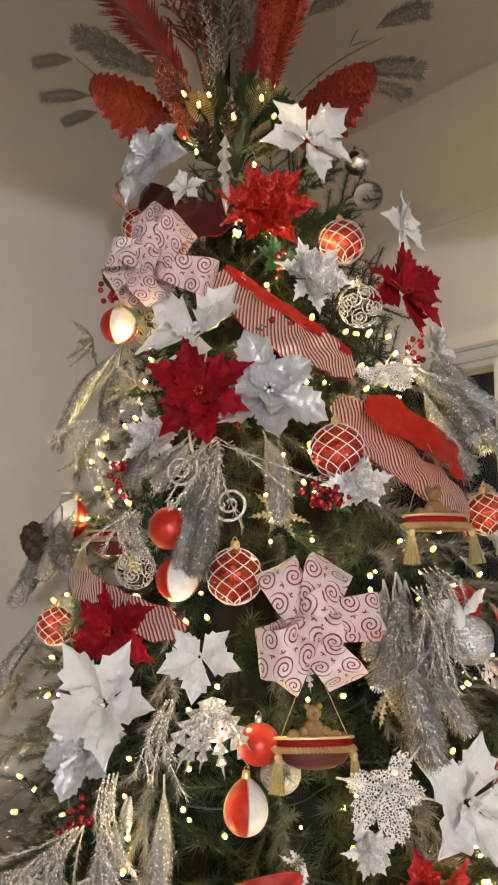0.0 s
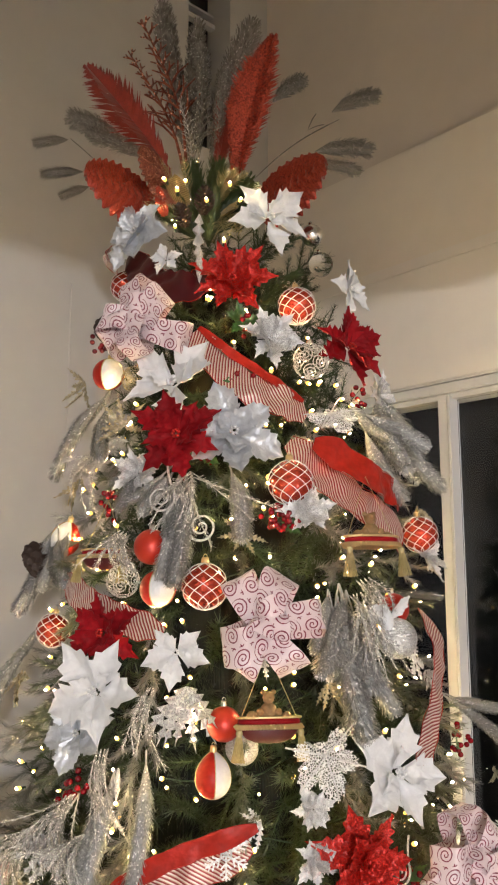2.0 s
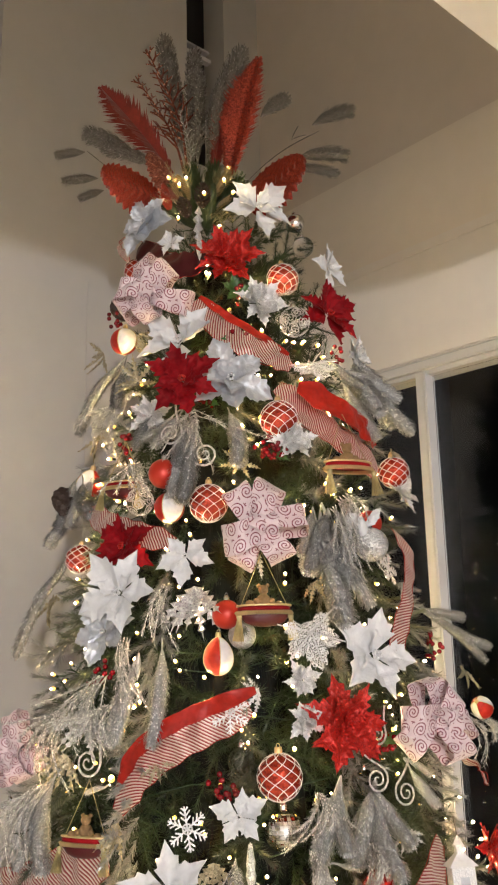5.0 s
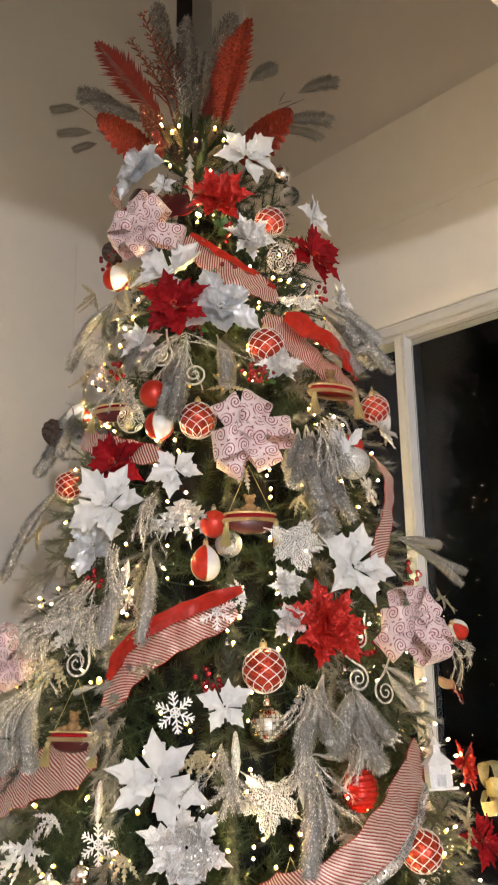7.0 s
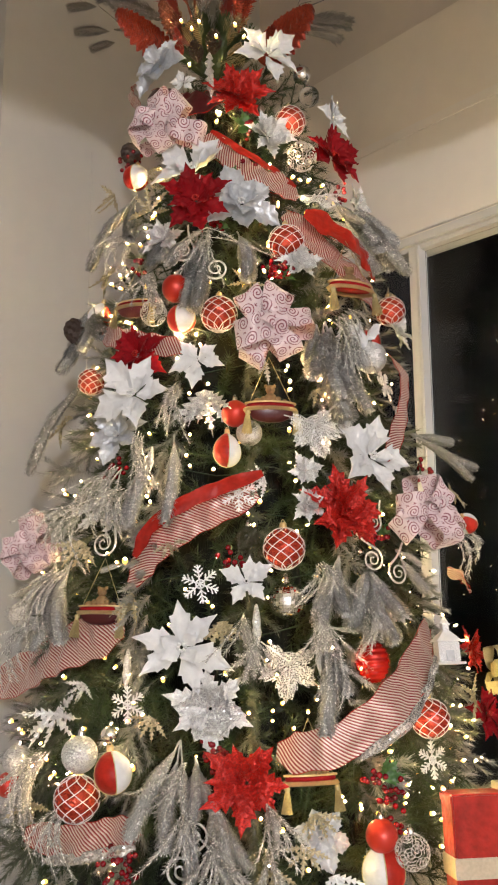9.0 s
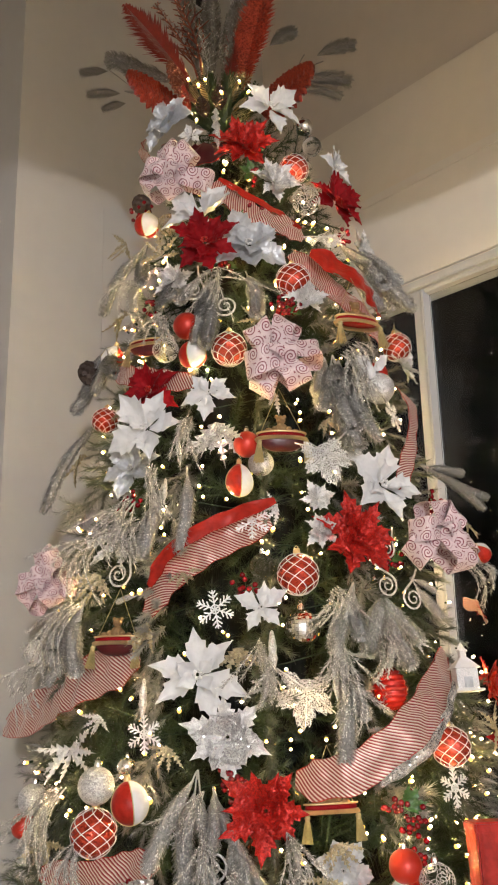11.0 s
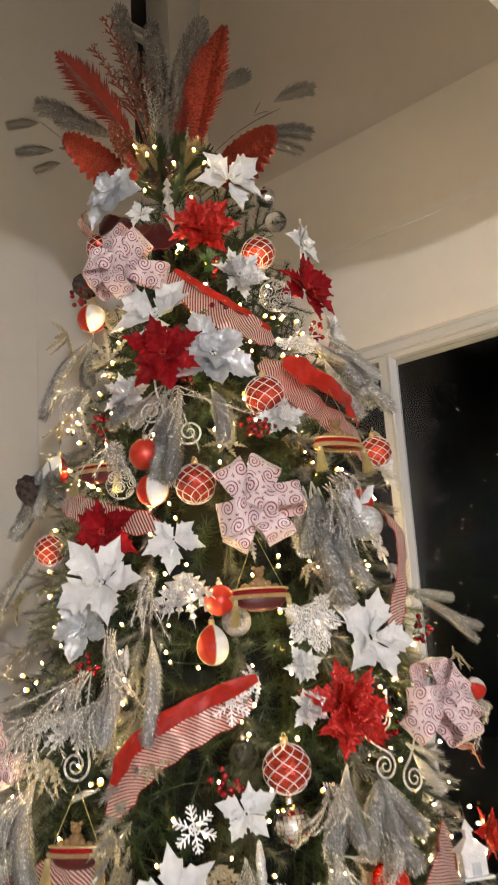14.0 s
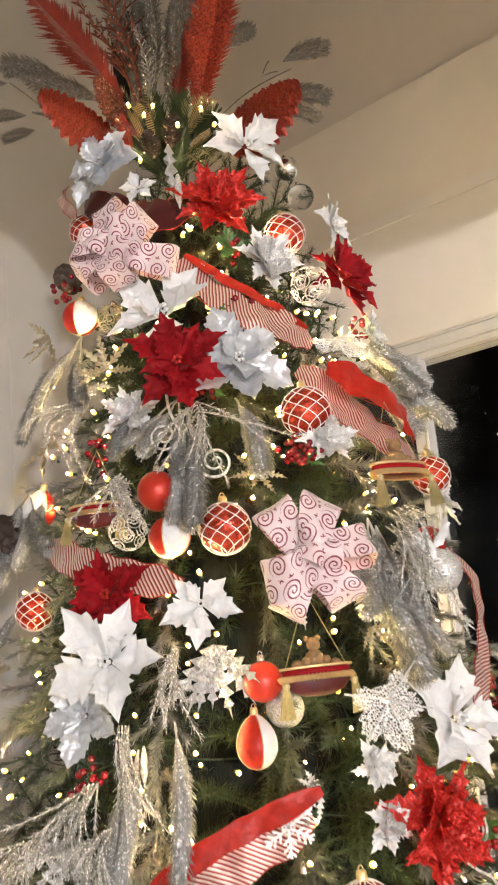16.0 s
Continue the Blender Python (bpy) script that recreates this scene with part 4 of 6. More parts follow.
def curl(az, z, out, size, turn=0, hand=1, style="silver"):
    """A glittered wire scroll with its stem."""
    R = 0.03
    ob = thing("scroll_pick", spot(az, z, out) @ pose(0, 0, 0, 0, 0, turn) @ Matrix.Diagonal((hand * size / 2 / R, size / 2 / R, size / 2 / R, 1)), "silver glittered wire scroll", "scroll", "wire scrolls")

    def make(stem):
        v, f = [], []
        pts = [Vector((R * (1 - 0.88 * i / 40) * math.cos(0.314 * i), R * (1 - 0.88 * i / 40) * math.sin(0.314 * i), 0.004 * i / 40)) for i in range(41)]
        if stem:
            pts = [Vector((R + 0.01 * k * k / 9, 0, 0)) + Vector((0, 0.018 * k, -0.004 * k)) for k in range(4, 0, -1)] + [Vector((p.x, -p.y, p.z)) for p in pts]
        tube(v, f, pts, 0.0028, 6, 0.4)
        return mesh_of("scroll", v, f, SILVER_GLIT)
    put("scroll", kept("scroll", lambda: make(True)), ob)


def tinsel(az, z, out, size, count=16, turn=0, fan=70, style="silver"):
    """A pick of thin glittered stems."""
    mat = SILVER_TWIG if style == "silver" else CHAMPAGNE
    ob = thing("tinsel_pick", spot(az, z, out) @ pose(0, 0, 0, 0, 0, turn), style + " glittered pick of thin curving stems", "spray", "thin stem picks")
    local = random.Random(int(az * 17 + z * 800))
    for i in range(count):
        a = radians(local.uniform(-fan / 2, fan / 2))
        ln = size * local.uniform(0.55, 1.0)
        v, f = [], []
        side = local.uniform(-0.55, 0.55)
        pts = [Vector((math.sin(a) * ln * u + side * ln * u * u, -math.cos(a) * ln * u, 0.03 * math.sin(3 * u) + 0.015 * (i % 4))) for u in [k / 24 for k in range(25)]]
        tube(v, f, pts, 0.0013, 4, 0.3)
        for k in range(3, 25):
            run = (pts[k] - pts[k - 1]).normalized()
            for s in range(4):
                off = Vector((local.uniform(-1, 1), local.uniform(-1, 1), local.uniform(-1, 1)))
                d = (run + off.cross(run) * 0.9).normalized() * local.uniform(0.009, 0.016)
                w = off.normalized() * 0.0009
                q = len(v)
                v += [pts[k] - w, pts[k] + w, pts[k] + d + w * 0.6, pts[k] + d - w * 0.6]
                f.append((q, q + 1, q + 2, q + 3))
        put("stem", mesh_of("stem", v, f, mat, smooth=False), ob)


def pinecone(az, z, out, size):
    ob = thing("pinecone", spot(az, z, out) @ pose(0, 0, 0, 0, 0, 40) @ Matrix.Scale(size / 0.06, 4), "dark brown pinecone with open scales", "pinecone")
    for i in range(44):
        u = i / 44
        put("scale", kept("scale", lambda: petal_mesh("cone_scale", 0.02, 0.009, "scale", 0.25, 0.3, CONE)), ob, pose(0, 0.035 - 0.07 * u, 0, 0, i * 137.5, 0) @ pose(0, 0, 0.004, 55 - 25 * u, 0, 0) @ Matrix.Scale(0.6 + 0.7 * math.sin(math.pi * (0.15 + 0.8 * u)), 4))


def dove(az, z, out, size, turn=0):
    ob = thing("dove_ornament", spot(az, z, out) @ pose(0, 0, 0, 0, 0, turn) @ Matrix.Scale(size / 0.08, 4), "white feathered bird ornament with raised wings", "bird ornament")
    v, f = lathe([(0.0, 0.03), (0.006, 0.026), (0.008, 0.018), (0.013, 0.004), (0.011, -0.012), (0.004, -0.026), (0.006, -0.04), (0.0, -0.044)], 16)
    put("bird", mesh_of("bird", v, f, WHITE), ob)
    for s in (-1, 1):
        put("wing", petal_mesh("wing", 0.055, 0.018, "frill", 0.15, 0.2, WHITE), ob, pose(s * 0.006, 0, 0.004, 15, s * 30, -s * 38))


def lantern(az, z, out, size):
    """A white toy house on a hanger."""
    ob = thing("house_ornament", spot(az, z, out, 0, 0.2) @ Matrix.Scale(size / 0.06, 4), "white toy house ornament with grey front", "ornament")
    put("house_body", from_bm("house_body", join_blocks((-0.024, 0.024, -0.03, 0.012, -0.015, 0.015), bevel=0.002), WHITE_GLIT), ob)
    v = [Vector(p) for p in ((-0.03, 0.012, -0.019), (0.03, 0.012, -0.019), (0.03, 0.012, 0.019), (-0.03, 0.012, 0.019), (-0.006, 0.036, -0.006), (0.006, 0.036, -0.006), (0.006, 0.036, 0.006), (-0.006, 0.036, 0.006))]
    put("roof", mesh_of("roof", v, [(0, 1, 2, 3), (4, 5, 6, 7), (0, 1, 5, 4), (1, 2, 6, 5), (2, 3, 7, 6), (3, 0, 4, 7)], WHITE, smooth=False), ob)
    put("steeple", from_bm("steeple", join_blocks((-0.007, 0.007, 0.03, 0.048, -0.007, 0.007), (-0.0095, 0.0095, 0.046, 0.05, -0.0095, 0.0095), bevel=0.001), WHITE_GLIT), ob)
    bm = bmesh.new()
    bmesh.ops.create_cone(bm, cap_ends=True, segments=4, radius1=0.011, radius2=0.0, depth=0.018, matrix=Matrix.Translation((0, 0.059, 0)) @ Matrix.Rotation(-math.pi / 2, 4, "X"))
    put("spire", from_bm("spire", bm, WHITE), ob)
    put("door", from_bm("door", block(-0.009, 0.009, -0.028, -0.006, 0.015, 0.0165), SHEER), ob, label="grey door")
    put("base", from_bm("base", block(-0.032, 0.032, -0.035, -0.03, -0.02, 0.022, bevel=0.001), WHITE), ob)
    v, f = [], []
    tube(v, f, [Vector((0, 0.066, 0)), Vector((0, 0.1, -0.01))], 0.0008, 4)
    put("cord", mesh_of("cord", v, f, SILVER_METAL), ob)


def icicle(az, z, out, size, turn=0):
    ob = thing("icicle_ornament", spot(az, z, out) @ pose(0, 0, 0, 0, 0, turn) @ Matrix.Scale(size / 0.1, 4), "silver glittered hanging icicle drop", "ornament", "icicle drops")
    def make():
        v, f = lathe([(0.0, 0.05), (0.004, 0.046), (0.007, 0.03), (0.010, 0.012), (0.0085, 0.0), (0.011, -0.012), (0.006, -0.032), (0.0, -0.052)], 9)
        return mesh_of("drop", v, f, SILVER_GLIT, smooth=False)
    put("drop", kept("icicle", make), ob)


# ---- fairy lights ----
lights = thing("fairy_lights", Matrix.Translation((AX, AY, 0)), "string of warm white fairy lights wound round the tree", "fairy lights")


def bulb_mesh(mat=BULB):
    v, f = lathe([(0.0, 0.0046), (0.002, 0.0042), (0.0034, 0.002), (0.0037, -0.0005), (0.0028, -0.003), (0.0, -0.0036)], 12)
    return mesh_of("bulb", v, f, mat)


def socket_mesh():
    v, f = lathe([(0.0024, -0.003), (0.0026, -0.012), (0.0, -0.013)], 8)
    return mesh_of("socket", v, f, WIRE)


# clear selects the boosted glow of the window-side bulbs
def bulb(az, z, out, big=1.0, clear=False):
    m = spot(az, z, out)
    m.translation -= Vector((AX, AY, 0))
    b = put("bulb", kept(("bulb", clear), lambda: bulb_mesh(BOOSTED_BULB if clear else BULB)), lights, m @ pose(0, 0, 0, rng.uniform(40, 130), 0, rng.uniform(-60, 60)) @ Matrix.Scale(1.15 * big, 4))
    put("socket", kept("socket", socket_mesh), b)
    put("tip", ball_mesh("bulb_tip", 0.0019, TIP, 8), b, pose(0, 0.0036, 0))


v, f = [], []
turns, total = 15, 900
tube(v, f, [Vector(((girth(z) - 0.12 + 0.02 * math.sin(i * 1.3)) * math.sin(i / total * turns * 2 * math.pi), -(girth(z) - 0.12 + 0.02 * math.sin(i * 1.3)) * math.cos(i / total * turns * 2 * math.pi), z + 0.015 * math.sin(i * 0.7))) for i, z in ((i, 0.3 + 2.0 * i / total) for i in range(total))], 0.0016, 4)
put("wire", mesh_of("wire", v, f, WIRE), lights)
for i in range(150):
    z = 0.3 + 2.2 * (1 - math.sqrt(1 - 0.985 * (i + 0.5) / 150))
    bulb(rng.uniform(95, 165) if i % 8 == 0 else rng.uniform(-85, 80), z, rng.uniform(-0.05, 0.0), rng.uniform(0.85, 1.2))
inner = random.Random(77)
for i in range(80):
    z = 0.4 + 1.9 * (1 - math.sqrt(1 - 0.985 * (i + 0.5) / 80))
    bulb(inner.uniform(-80, 80), z, inner.uniform(-0.11, -0.05), inner.uniform(0.7, 1.0))

# window-side bulbs, over-bright so their reflections show in the glass
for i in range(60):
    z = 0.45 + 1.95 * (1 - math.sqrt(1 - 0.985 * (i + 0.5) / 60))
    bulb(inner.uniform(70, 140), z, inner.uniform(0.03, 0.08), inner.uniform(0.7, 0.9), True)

# bows
bow(-27.9, 2.17, 0.068, 0.214, turn=10, face=0.5)
bow(8.6, 1.533, 0.12, 0.214, turn=30)
bow(42.9, 1.112, 0.129, 0.203, turn=12, face=0.6)
bow(-59.5, 1.04, 0.038, 0.175, turn=20, face=0.5)

# poinsettias, from the top down
poinsettia(-41.1, 2.434, 0.066, 0.198, "silver", 20)
poinsettia(-25.7, 2.353, 0.043, 0.088, "white", 15)
poinsettia(22.8, 2.466, 0.035, 0.223, "white", -35)
poinsettia(3.3, 2.285, 0.053, 0.196, "red", 5)
poinsettia(64.8, 2.328, 0.074, 0.162, "white", 10)
poinsettia(49.6, 2.15, 0.071, 0.203, "velvet", 0)
poinsettia(-15.5, 2.035, 0.05, 0.235, "white", 44, tilt=-12)
poinsettia(-11.3, 1.91, 0.105, 0.19, "velvet", 10)
poinsettia(3.3, 1.923, 0.058, 0.206, "silver", 12)
poinsettia(15.2, 2.136, 0.076, 0.153, "frost", 20)
poinsettia(22.1, 1.76, 0.067, 0.123, "frost", 30)
poinsettia(-29.8, 1.515, 0.035, 0.18, "velvet", 0)
poinsettia(-28.5, 1.406, 0.044, 0.222, "white", 40)
poinsettia(74.3, 1.671, 0.092, 0.132, "frost", 0)
poinsettia(37.2, 1.253, 0.063, 0.229, "white", -20)
poinsettia(26.2, 1.113, 0.069, 0.217, "red", 15)
poinsettia(17.4, 1.13, 0.053, 0.097, "frost", 10)
poinsettia(-10.4, 0.815, 0.049, 0.224, "star", 12)
poinsettia(-4.9, 0.688, 0.015, 0.193, "frost", 5)
poinsettia(2.3, 0.954, 0.064, 0.129, "white", 65)
poinsettia(1.6, 0.558, 0.076, 0.198, "red", 10)
poinsettia(74.3, 0.766, 0.089, 0.137, "red", 30)
poinsettia(-37.0, 1.318, -0.006, 0.156, "silver", 50)
poinsettia(15.8, 0.428, 0.005, 0.129, "silver", 20)
poinsettia(-25.9, 1.843, 0.033, 0.119, "frost", 0)
poinsettia(17.8, 1.208, 0.046, 0.093, "frost", 40)
poinsettia(74.5, 2.07, 0.071, 0.128, "frost", 40)

# lace leaves and fern picks
lace_leaf(32.5, 1.973, 0.084, 0.144, turn=25, tilt=-45)
lace_leaf(18.3, 1.311, 0.116, 0.170, turn=15)
lace_leaf(11.7, 0.778, 0.015, 0.173, turn=-8)
frond(-36.5, 1.955, 0.015, 0.116, "champagne", 20, 6, 240)
poinsettia(-10.0, 1.484, 0.046, 0.137, "white", 30)
frond(-8.6, 1.416, -0.007, 0.195, "silver", 180, 7, 80)
frond(-47.1, 0.649, -0.027, 0.147, "white", 200, 7, 200)
frond(-74.1, 2.091, 0.032, 0.119, "champagne", 120, 5, 160)
frond(-2.5, 0.87, 0.05, 0.109, "champagne", 180, 5, 100)
frond(-23.5, 0.93, 0.024, 0.115, "champagne", 170, 5, 60)
frond(11.8, 0.424, 0.039, 0.092, "champagne", 170, 5, 150)
frond(-75.8, 1.862, -0.014, 0.134, "champagne", 190, 5, 120)
frond(-75.8, 1.404, 0.019, 0.128, "champagne", 200, 5, 120)
frond(16.1, 0.373, 0.053, 0.102, "white", 200, 5, 120)
frond(6.0, 1.713, 0.006, 0.088, "champagne", 150, 5, 200)

# ribbons
ribbon([(-11.3, 2.157, 0.039), (-3.5, 2.095, 0.044), (8.9, 2.02, 0.054), (19.7, 1.992, 0.06), (25.6, 1.961, 0.063)], 0.070, STRIPE, "red and cream striped ribbon laid over the branches")
ribbon([(-8.8, 2.171, 0.041), (2.5, 2.108, 0.05), (15.8, 2.046, 0.059), (25.6, 2, 0.064)], 0.021, RED_SATIN, "plain red satin edge ribbon")
ribbon([(19.4, 1.907, 0.061), (30.2, 1.833, 0.067), (41.0, 1.777, 0.072), (51.5, 1.726, 0.076), (53.9, 1.681, 0.075)], 0.085, STRIPE, "red and cream striped ribbon laid over the branches")
ribbon([(24.7, 1.901, 0.093), (32.3, 1.874, 0.103), (39.5, 1.836, 0.117), (50.6, 1.811, 0.1), (60.0, 1.798, 0.083)], 0.069, RED_SATIN, "bright red satin ribbon folded over the striped one", wave=0.004)
ribbon([(-55.4, 1.624, 0.009), (-40.1, 1.579, 0.018), (-27.8, 1.548, 0.026), (-13.8, 1.518, 0.037)], 0.057, STRIPE, "red and cream striped ribbon laid over the branches")
ribbon([(5.6, 1.156, 0.036), (-2.0, 1.125, 0.03), (-11.4, 1.082, 0.025), (-20.1, 1.019, 0.016), (-24.2, 0.948, 0.014)], 0.068, STRIPE, "red and cream striped ribbon laid over the branches")
ribbon([(6.3, 1.196, 0.081), (-2.0, 1.167, 0.076), (-10.6, 1.132, 0.07), (-18.8, 1.078, 0.058), (-22.9, 1.011, 0.044)], 0.033, RED_SATIN, "bright red satin ribbon above the striped one", wave=0.003)
ribbon([(56.4, 1.554, 0.083), (54.2, 1.488, 0.111), (50.7, 1.396, 0.11), (44.8, 1.306, 0.099), (42.2, 1.226, 0.077)], 0.049, STRIPE, "red and cream striped ribbon laid over the branches")
ribbon([(48.9, 0.849, 0.06), (35.5, 0.759, 0.115), (26.6, 0.694, 0.13), (19.4, 0.632, 0.104), (12.3, 0.607, 0.06), (7.8, 0.603, 0.028)], 0.080, STRIPE, "red and cream striped ribbon laid over the branches", lean=10)
ribbon([(39.4, 0.788, 0.136), (35.6, 0.718, 0.134), (29.3, 0.652, 0.132), (20.1, 0.597, 0.126)], 0.022, SEQUIN, "silver sequin edging of the striped ribbon")
ribbon([(-75.3, 0.682, 0.058), (-55.3, 0.75, 0.008), (-39.0, 0.812, 0.018), (-24.5, 0.855, 0.028)], 0.101, STRIPE, "red and cream striped ribbon laid over the branches")
ribbon([(-45.3, 0.403, 0.015), (-33.9, 0.411, 0.022), (-24.8, 0.436, 0.029), (-16.9, 0.461, 0.035)], 0.062, STRIPE, "red and cream striped ribbon laid over the branches")
ribbon([(-37.9, 0.366, 0.025), (-27.8, 0.393, 0.031), (-17.6, 0.425, 0.041)], 0.021, SEQUIN, "silver sequin edging of the striped ribbon")
ribbon([(-72.4, 2.456, 0.061), (-72.2, 2.425, 0.068), (-73.1, 2.386, 0.026)], 0.067, STRIPE, "red and cream striped ribbon laid over the branches")
ribbon([(-73.2, 2.44, 0.012), (-32.8, 2.307, 0.018), (-14.1, 2.281, 0.033), (-4.0, 2.309, 0.028)], 0.085, BURGUNDY, "dark burgundy satin ribbon near the top")
ribbon([(74.6, 0.977, 0.081), (73.6, 0.954, 0.113), (73.4, 0.917, 0.127)], 0.083, STRIPE, "red and cream striped ribbon laid over the branches")

# baubles
net_ball(32.3, 2.245, 0.031, 0.087)
net_ball(-73.5, 2.359, -0.002, 0.080)
net_ball(18.8, 1.818, 0.058, 0.093)
net_ball(-4.1, 1.608, 0.042, 0.090)
net_ball(71.6, 1.722, 0.092, 0.085)
net_ball(-66.2, 1.504, -0.02, 0.076)
net_ball(10.3, 1.025, 0.076, 0.092)
net_ball(41.3, 0.645, 0.074, 0.087)
net_ball(-29.3, 0.507, 0.056, 0.095)
plain_ball(-18.3, 1.686, 0.045, 0.072, "red")
plain_ball(0.6, 1.352, 0.012, 0.066, "red")
plain_ball(42.1, 1.56, 0.093, 0.064, "red")
plain_ball(24.6, 0.44, 0.082, 0.067, "red")
plain_ball(-61.8, 0.468, -0.01, 0.060, "red")
plain_ball(32.0, 0.771, 0.019, 0.080, "shine")
plain_ball(38.2, 1.505, 0.118, 0.080, "glitter")
plain_ball(4.7, 1.306, -0.004, 0.063, "glitter")
plain_ball(-27.6, 0.602, 0.093, 0.075, "glitter")
plain_ball(-58.2, 0.531, -0.009, 0.071, "glitter")
plain_ball(-76.2, 0.867, 0.02, 0.064, "glitter")
plain_ball(-26.7, 0.626, 0.002, 0.041, "silver")
plain_ball(55.0, 2.468, 0.031, 0.055, "silver")
plain_ball(53.0, 2.381, 0.041, 0.061, "clear")
filigree_ball(28.6, 2.092, 0.081, 0.079)
plain_ball(3.3, 1.049, 0.024, 0.059, "clear")
plain_ball(30.7, 0.991, 0.043, 0.053, "clear")
wedge_ball(-51.0, 2.093, 0.024, 0.074, spin=20)
wedge_ball(-16.2, 1.603, 0.032, 0.073, spin=-10)
wedge_ball(-1.7, 1.256, 0.002, 0.067, 0.5, spin=10)
wedge_ball(72.6, 1.104, 0.159, 0.055, 0.4, turn=60)
wedge_ball(-20.8, 0.571, 0.092, 0.076, 0.2, turn=12, spin=30)
wedge_ball(24.9, 0.368, 0.068, 0.087, 0.3, spin=68)
wedge_ball(-76.1, 1.711, -0.008, 0.073, 0.4, turn=-20)
filigree_ball(-24.4, 1.619, 0.057, 0.066)
filigree_ball(-38.0, 2.072, 0.003, 0.060, "gold")
filigree_ball(27.4, 0.417, 0.129, 0.070)
mirror_ball(12.2, 0.91, 0.004, 0.084)

# snowflakes, icicles, small figures
snowflake(1.0, 1.149, 0.064, 0.084, 0)
snowflake(-6.3, 0.95, 0.134, 0.083, 10)
snowflake(-20.3, 0.699, 0.065, 0.079, 5)
snowflake(35.5, 0.574, 0.118, 0.080, 0)
snowflake(48.8, 1.456, 0.079, 0.092, 20, 0.5)
dove(35.2, 1.542, 0.127, 0.086, 10)
lantern(46.7, 0.798, 0.112, 0.066)
pinecone(-75.0, 1.653, 0.041, 0.078)
pinecone(-74.0, 2.23, 0.014, 0.069)
icicle(-9.3, 2.321, 0.056, 0.086)
icicle(-22.5, 0.767, 0.035, 0.087)
icicle(-22.0, 1.243, 0.025, 0.061)
icicle(4.3, 0.858, 0.055, 0.098)
icicle(16.5, 0.796, 0.063, 0.085)

# cradle ornaments
drum(36.4, 1.69, 0.11, 0.131, deep=False)
drum(9.7, 1.354, 0.054, 0.123)
drum(13.5, 0.545, 0.046, 0.114, deep=False)
drum(-30.6, 0.886, 0.034, 0.113)
drum(-37.5, 1.668, 0.005, 0.112, False)

# berries and holly
berries(16.1, 1.739, 0.044, 0.095, 34, 3)
berries(-74.2, 2.216, 0.019, 0.086, 14, 0)
berries(-34.5, 1.22, 0.007, 0.069, 14, 0)
berries(74.9, 1.254, 0.067, 0.079, 16, 2)
berries(36.8, 1.064, 0.054, 0.061, 14, 1)
berries(-0.7, 0.994, 0.031, 0.076, 16, 0)
berries(-4.6, 0.598, 0.03, 0.070, 18, 0)
berries(26.8, 0.539, 0.077, 0.101, 26, 5)
berries(-21.3, 0.379, 0.017, 0.104, 26, 0)
berries(28.6, 0.457, 0.049, 0.071, 14, 0)
berries(51.8, 2.038, 0.061, 0.064, 10, 0)
berries(-6.5, 1.881, 0.027, 0.067, 12, 2)
berries(8.2, 2.188, 0.039, 0.078, 8, 4)
berries(7.2, 2.046, 0.037, 0.076, 8, 3)
berries(-38.0, 1.778, 0.004, 0.068, 12, 0)

# frosted sprays
spray((48.5, 2.014, 0.049), [(72.6, 1.828, 0.154), (72.5, 1.917, 0.152), (53.9, 1.792, 0.112), (50.4, 1.92, 0.11)], 0.35, "silver")
spray((-61.6, 2.077, -0.019), [(-74.0, 1.862, 0.069), (-74.8, 1.982, 0.023), (-46.4, 1.89, 0.029)], 0.3, "grey")
spray((-13.5, 1.866, 0.012), [(-11.1, 1.62, 0.066), (-20.9, 1.751, 0.056), (-27.6, 1.782, 0.041)], 0.3, "silver")
spray((2.1, 1.856, 0.023), [(6.9, 1.702, 0.067)], 0.35, "silver")
spray((31.0, 1.612, 0.042), [(29.7, 1.338, 0.092), (34.7, 1.355, 0.084), (22.6, 1.461, 0.076), (28.0, 1.41, 0.099)], 0.34, "silver")
spray((69.7, 1.362, 0.054), [(71.6, 1.222, 0.202), (72.3, 1.32, 0.167), (71.0, 1.253, 0.22)], 0.22, "grey")
spray((-76.1, 1.756, -0.022), [(-67.7, 1.596, 0.017), (-74.9, 1.532, 0.049), (-60.4, 1.646, 0.03)], 0.3, "silver")
spray((-76.3, 1.531, -0.008), [(-74.3, 1.253, 0.086), (-75.7, 1.444, 0.021)], 0.25, "grey")
spray((-24.1, 1.264, 0.005), [(-23.3, 1.076, 0.044), (-26.8, 1.078, 0.034)], 0.28, "silver")
spray((-16.8, 1.303, 0.009), [(-12.8, 1.085, 0.063)], 0.3, "silver")
spray((-49.1, 1.009, -0.013), [(-76.5, 0.701, 0.011), (-47.6, 0.861, 0.027), (-56.3, 0.79, 0.012)], 0.26, "silver")
spray((25.0, 1.01, 0.039), [(17.5, 0.862, 0.095), (20.5, 0.88, 0.106), (15.9, 0.892, 0.085)], 0.34, "silver")
spray((32.5, 0.991, 0.042), [(24.1, 0.856, 0.106), (29.7, 0.817, 0.112), (28.0, 0.865, 0.1), (33.6, 0.869, 0.103)], 0.34, "silver")
spray((19.5, 0.847, 0.035), [(17.2, 0.644, 0.105), (19.1, 0.72, 0.105), (25.1, 0.854, 0.089)], 0.34, "silver")
spray((-10.8, 0.625, 0.015), [(-17.3, 0.444, 0.068), (-11.5, 0.432, 0.082), (-8.3, 0.502, 0.077)], 0.32, "silver")
